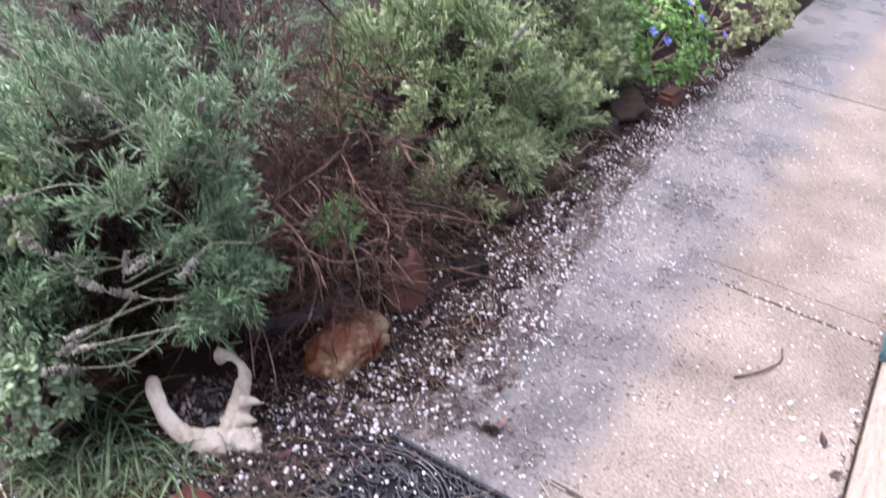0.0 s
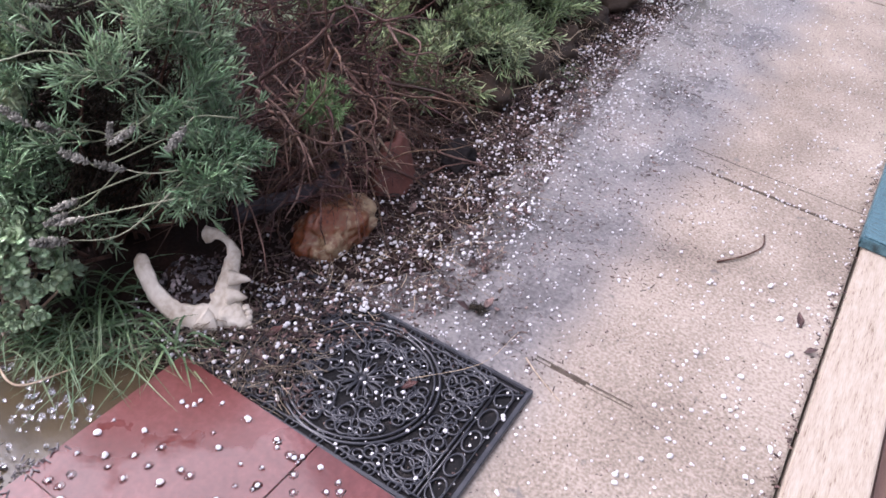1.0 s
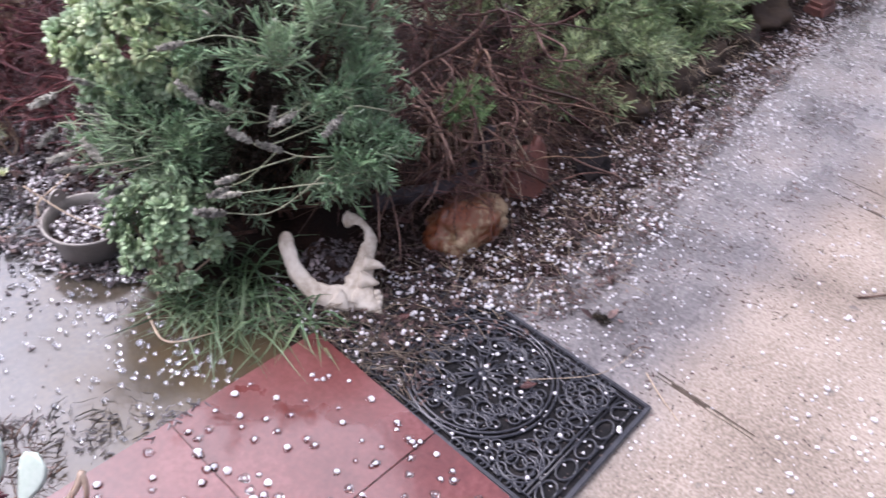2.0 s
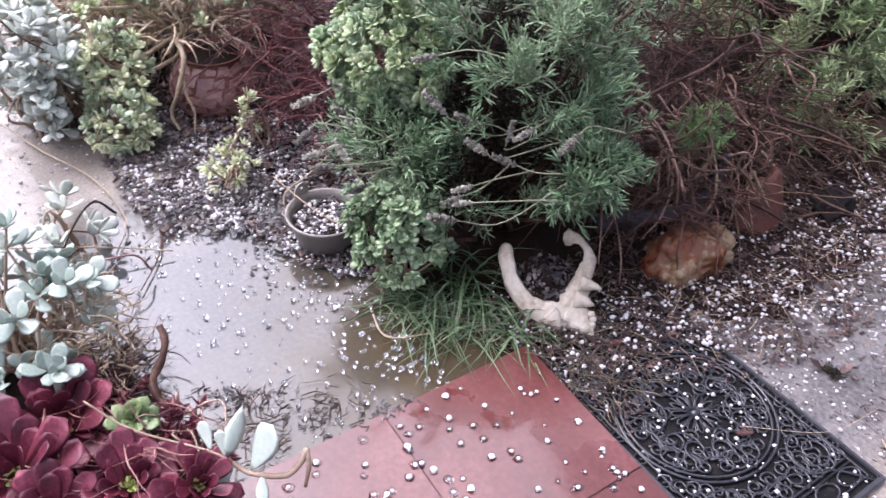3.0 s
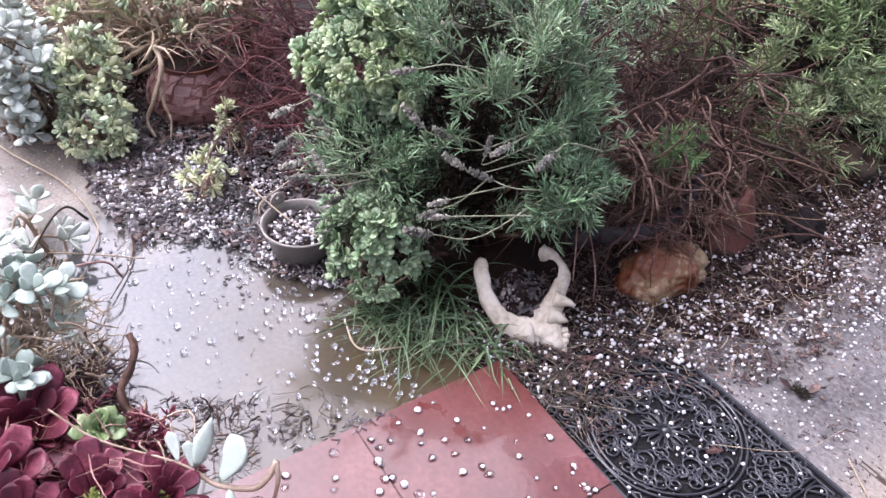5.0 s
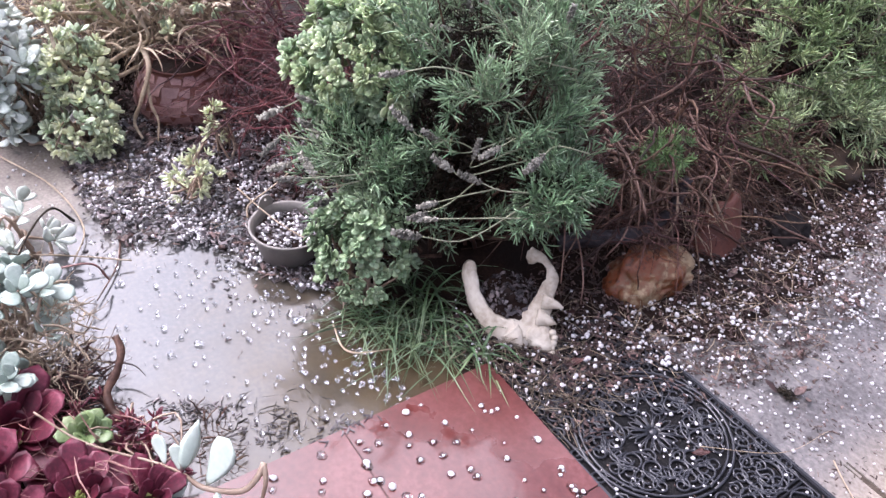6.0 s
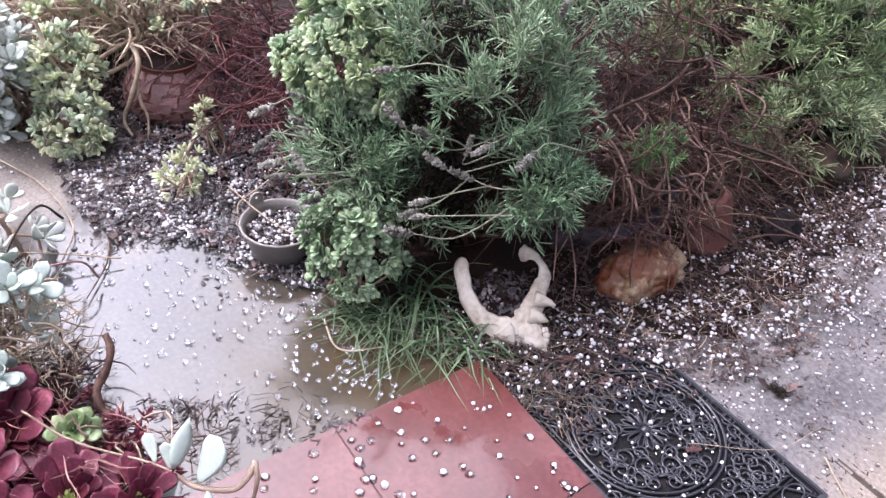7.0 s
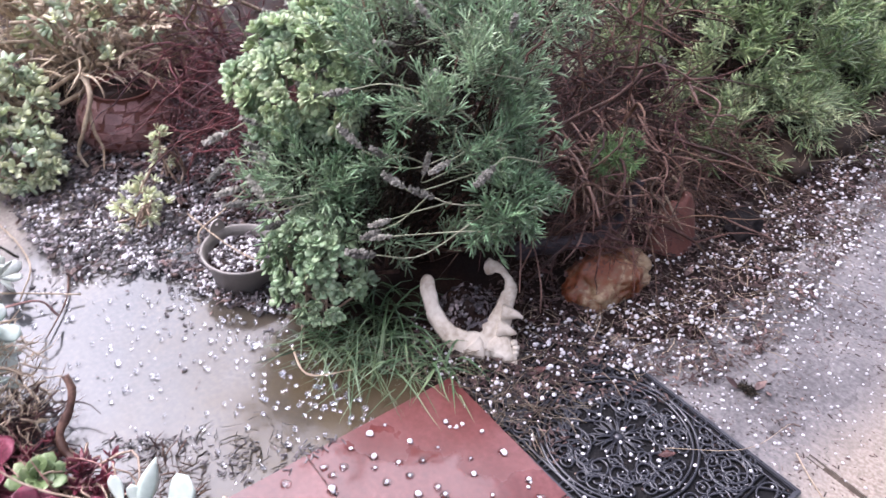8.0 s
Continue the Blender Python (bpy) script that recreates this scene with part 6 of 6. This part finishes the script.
for x, y, z, ln, rot in ((0.10, 0.03, 0.014, 0.045, 40), (-0.50, 0.25, 0.07, 0.07, 250), (0.90, 0.96, 0.004, 0.05, 120), (0.93, 0.86, 0.004, 0.04, 30), (0.115, 0.42, 0.004, 0.045, 80), (0.09, 0.39, 0.006, 0.05, 200),
                          (0.14, 0.45, 0.004, 0.035, 300), (-0.14, 0.75, 0.03, 0.05, 15), (-0.28, 0.62, 0.03, 0.045, 95), (-0.20, 1.15, 0.03, 0.05, 160), (-0.27, -0.05, 0.02, 0.05, 60), (-0.42, 0.08, 0.03, 0.04, 10)):
    g = Geo()
    a = math.radians(rot)
    g.stamp(*L_dead, np.array([(x, y, z)]), np.array([(math.cos(a), math.sin(a), 0.15)]), np.array([(0.1, 0.1, 1.0)]), np.array([ln]))
    solid("fallen_leaf", g, M_redtwig if y < 0.3 else M_mulch, (x, y, z), "curled dead brown leaf lying on wet ground", "leaf")
tangle("debris_clump", (0.105, 0.41, 0.008), (0.026, 0.02, 0.006), 70, M_dead_shade, "small dark clump of wet debris on the path", length=(0.008, 0.026), r=0.003, seg=5, cat="debris")

# hail
g = Geo()


def hail(x, y, lo=0.0065, hi=0.0125, lift=0.0, z=None, squash=(0.75, 1.0)):
    n = len(x)
    s = RNG.uniform(lo, hi, n) * RNG.choice([0.45, 0.7, 0.95, 1.3], n)
    zz = (top_z(x, y) if z is None else z) + s * 0.32 + lift
    g.stamp(*T_ball, np.stack([x, y, zz], 1), rand_dirs(n, 0.2), np.broadcast_to(UP, (n, 3)), np.stack([s, s * RNG.uniform(0.8, 1.15, n), s * RNG.uniform(*squash, n)], 1))


x, y = scatter(8200, BAND, lambda x, y: (0.5 + 1.3 * noise_at(x, y, 7, 1)) * (1 - 0.8 * smooth(-x, 0.36, 0.46) * (y > -0.15)))
hail(x, y, z=top_z(x, y) + 0.010)
hail(*scatter(10500, [(-0.3, -0.15), (0.97, -0.2), (0.97, 5.0), (-0.3, 5.0)], lambda x, y: np.clip(0.22 + 0.7 * smooth(-x, -0.45, 0.05) + 0.3 * noise_at(x, y, 4, 2), 0, 1) * np.where((np.abs(x) < 0.38) & (y < 0.225), 0.0, 1.0)), 0.0043, 0.009)
x, y = scatter(110, [(-0.5, -0.3), (-0.1, -0.2), (-0.05, 0.05), (-0.2, 0.2), (-0.45, 0.15)])
hail(x, y, 0.006, 0.0125, z=top_z(x, y) + 0.014)
x, y = scatter(5200, [(-0.15, 0.5), (0.1, 0.6), (0.02, 1.4), (-0.06, 2.6), (-0.2, 3.6), (-0.38, 3.4), (-0.4, 2.0), (-0.34, 1.0)], lambda x, y: 0.35 + 1.0 * noise_at(x, y, 5, 12))
hail(x, y, 0.005, 0.0105, z=top_z(x, y) + 0.006)
hail(*scatter(240, [(-0.36, -0.21), (0.36, -0.21), (0.36, 0.21), (-0.36, 0.21)]), 0.005, 0.010)
x, y = scatter(9500, BEDL, lambda x, y: np.clip(0.50 + 1.7 * noise_at(x, y, 7, 3), 0.06, 1))
hail(x, y, z=top_z(x, y) + 0.010)
g_white, g = g, Geo()
hail(*scatter(1700, [(-1.6, -1.05), (-0.95, -1.06), (-0.60, -0.96), (-0.40, -0.82), (-0.38, -0.45), (-0.9, -0.46), (-1.2, -0.7), (-1.5, -0.92)], lambda x, y: np.clip(0.30 + 0.6 * smooth(y, -0.75, -0.5) + 0.5 * noise_at(x, y, 5, 5), 0, 1)), 0.0075, 0.0135)
g_ice, g = g, g_white
hail(*scatter(900, [(-3.2, -1.5), (-1.6, -1.2), (-1.6, -0.95), (-3.2, -0.9)], lambda x, y: 0.5 + 0.0 * x), 0.006, 0.011)
g_white, g = g, g_ice
g_ice, g, g_melt = g, g_white, Geo()
g_white, g = g, Geo()
x, y = scatter(300, [(-0.35, -1.15), (0.5, -1.15), (0.5, -0.28), (-0.35, -0.26)])
hail(x, y, 0.008, 0.0135, squash=(0.55, 0.8))
k = len(x)
s = RNG.uniform(0.015, 0.025, k)
g_melt.stamp(*T_ball, np.stack([x, y, np.full(k, 0.0302)], 1), rand_dirs(k, 0.0), np.broadcast_to(UP, (k, 3)), np.stack([s, s * RNG.uniform(0.8, 1.3, k), np.full(k, 0.003)], 1))
stuff("hailstones", g, M_melt, "glassy melting hailstones on wet red tiles", "hail")
g = g_white
stuff("melt_water", g_melt, M_water, "shallow rings of meltwater round hailstones on tiles", "water")
hail(*scatter(120, [(0.6, -0.2), (0.96, -0.2), (0.96, 1.2), (0.6, 1.2)]), 0.009, 0.014)
a, r = RNG.uniform(0, 6.28, 150), 0.088 * np.sqrt(RNG.random(150))
hail(bx + r * np.cos(a), by + r * np.sin(a), z=np.full(150, 0.086))
a, r = RNG.uniform(0, 6.28, 46), 0.075 * np.sqrt(RNG.random(46))
x, y = -0.53 + r * np.cos(a), 0.0 + r * np.sin(a)
hail(x, y, 0.005, 0.010, z=np.maximum(soil_z(x, y), 0) + 0.006)
x, y = RNG.uniform(0.1, 0.95, 90), 1.625 + RNG.normal(size=90) * 0.006
hail(x, y, 0.005, 0.009)
y = RNG.uniform(-0.1, 3.4, 150)
hail(0.955 + RNG.normal(size=150) * 0.008, y, 0.005, 0.010)
EDGE_BAND = [(-0.40, -0.16), (-0.10, 0.12), (-0.02, 0.60), (-0.12, 1.05), (-0.30, 0.95), (-0.28, 0.45), (-0.42, 0.22)]
x, y = scatter(850, EDGE_BAND, lambda x, y: np.clip(0.45 + 1.4 * noise_at(x, y, 8, 21), 0.05, 1))
hail(x, y, 0.005, 0.0105, z=top_z(x, y) + 0.012)
stuff("hailstones", g, M_hail, "white melting hailstones scattered over everything", "hail")
stuff("hailstones", g_ice, M_ice, "clear half-melted hailstones on wet tiles and concrete", "hail")

# pale straws on the mulch before the rock, and along the bed beside the wet concrete
g = Geo()
for count, outline in ((210, EDGE_BAND), (90, [(-1.90, -1.05), (-1.55, -0.82), (-1.20, -0.62), (-1.35, -0.55), (-1.70, -0.68), (-1.95, -0.90)])):
    x, y = scatter(count, outline)
    for a, b in zip(x, y):
        pts = wander((a, b, float(top_z(np.array([a]), np.array([b]))[0]) + 0.016), RNG.normal(size=3) * (1, 1, 0.12), RNG.uniform(0.03, 0.12), 5, 0.18)
        pts[:, 2] = np.maximum(pts[:, 2], 0.014)
        g.tube(pts, RNG.uniform(0.0008, 0.0014), 4)
stuff("dry_straws", g, M_straw, "pale broken straws strewn over the mulch", "straw")
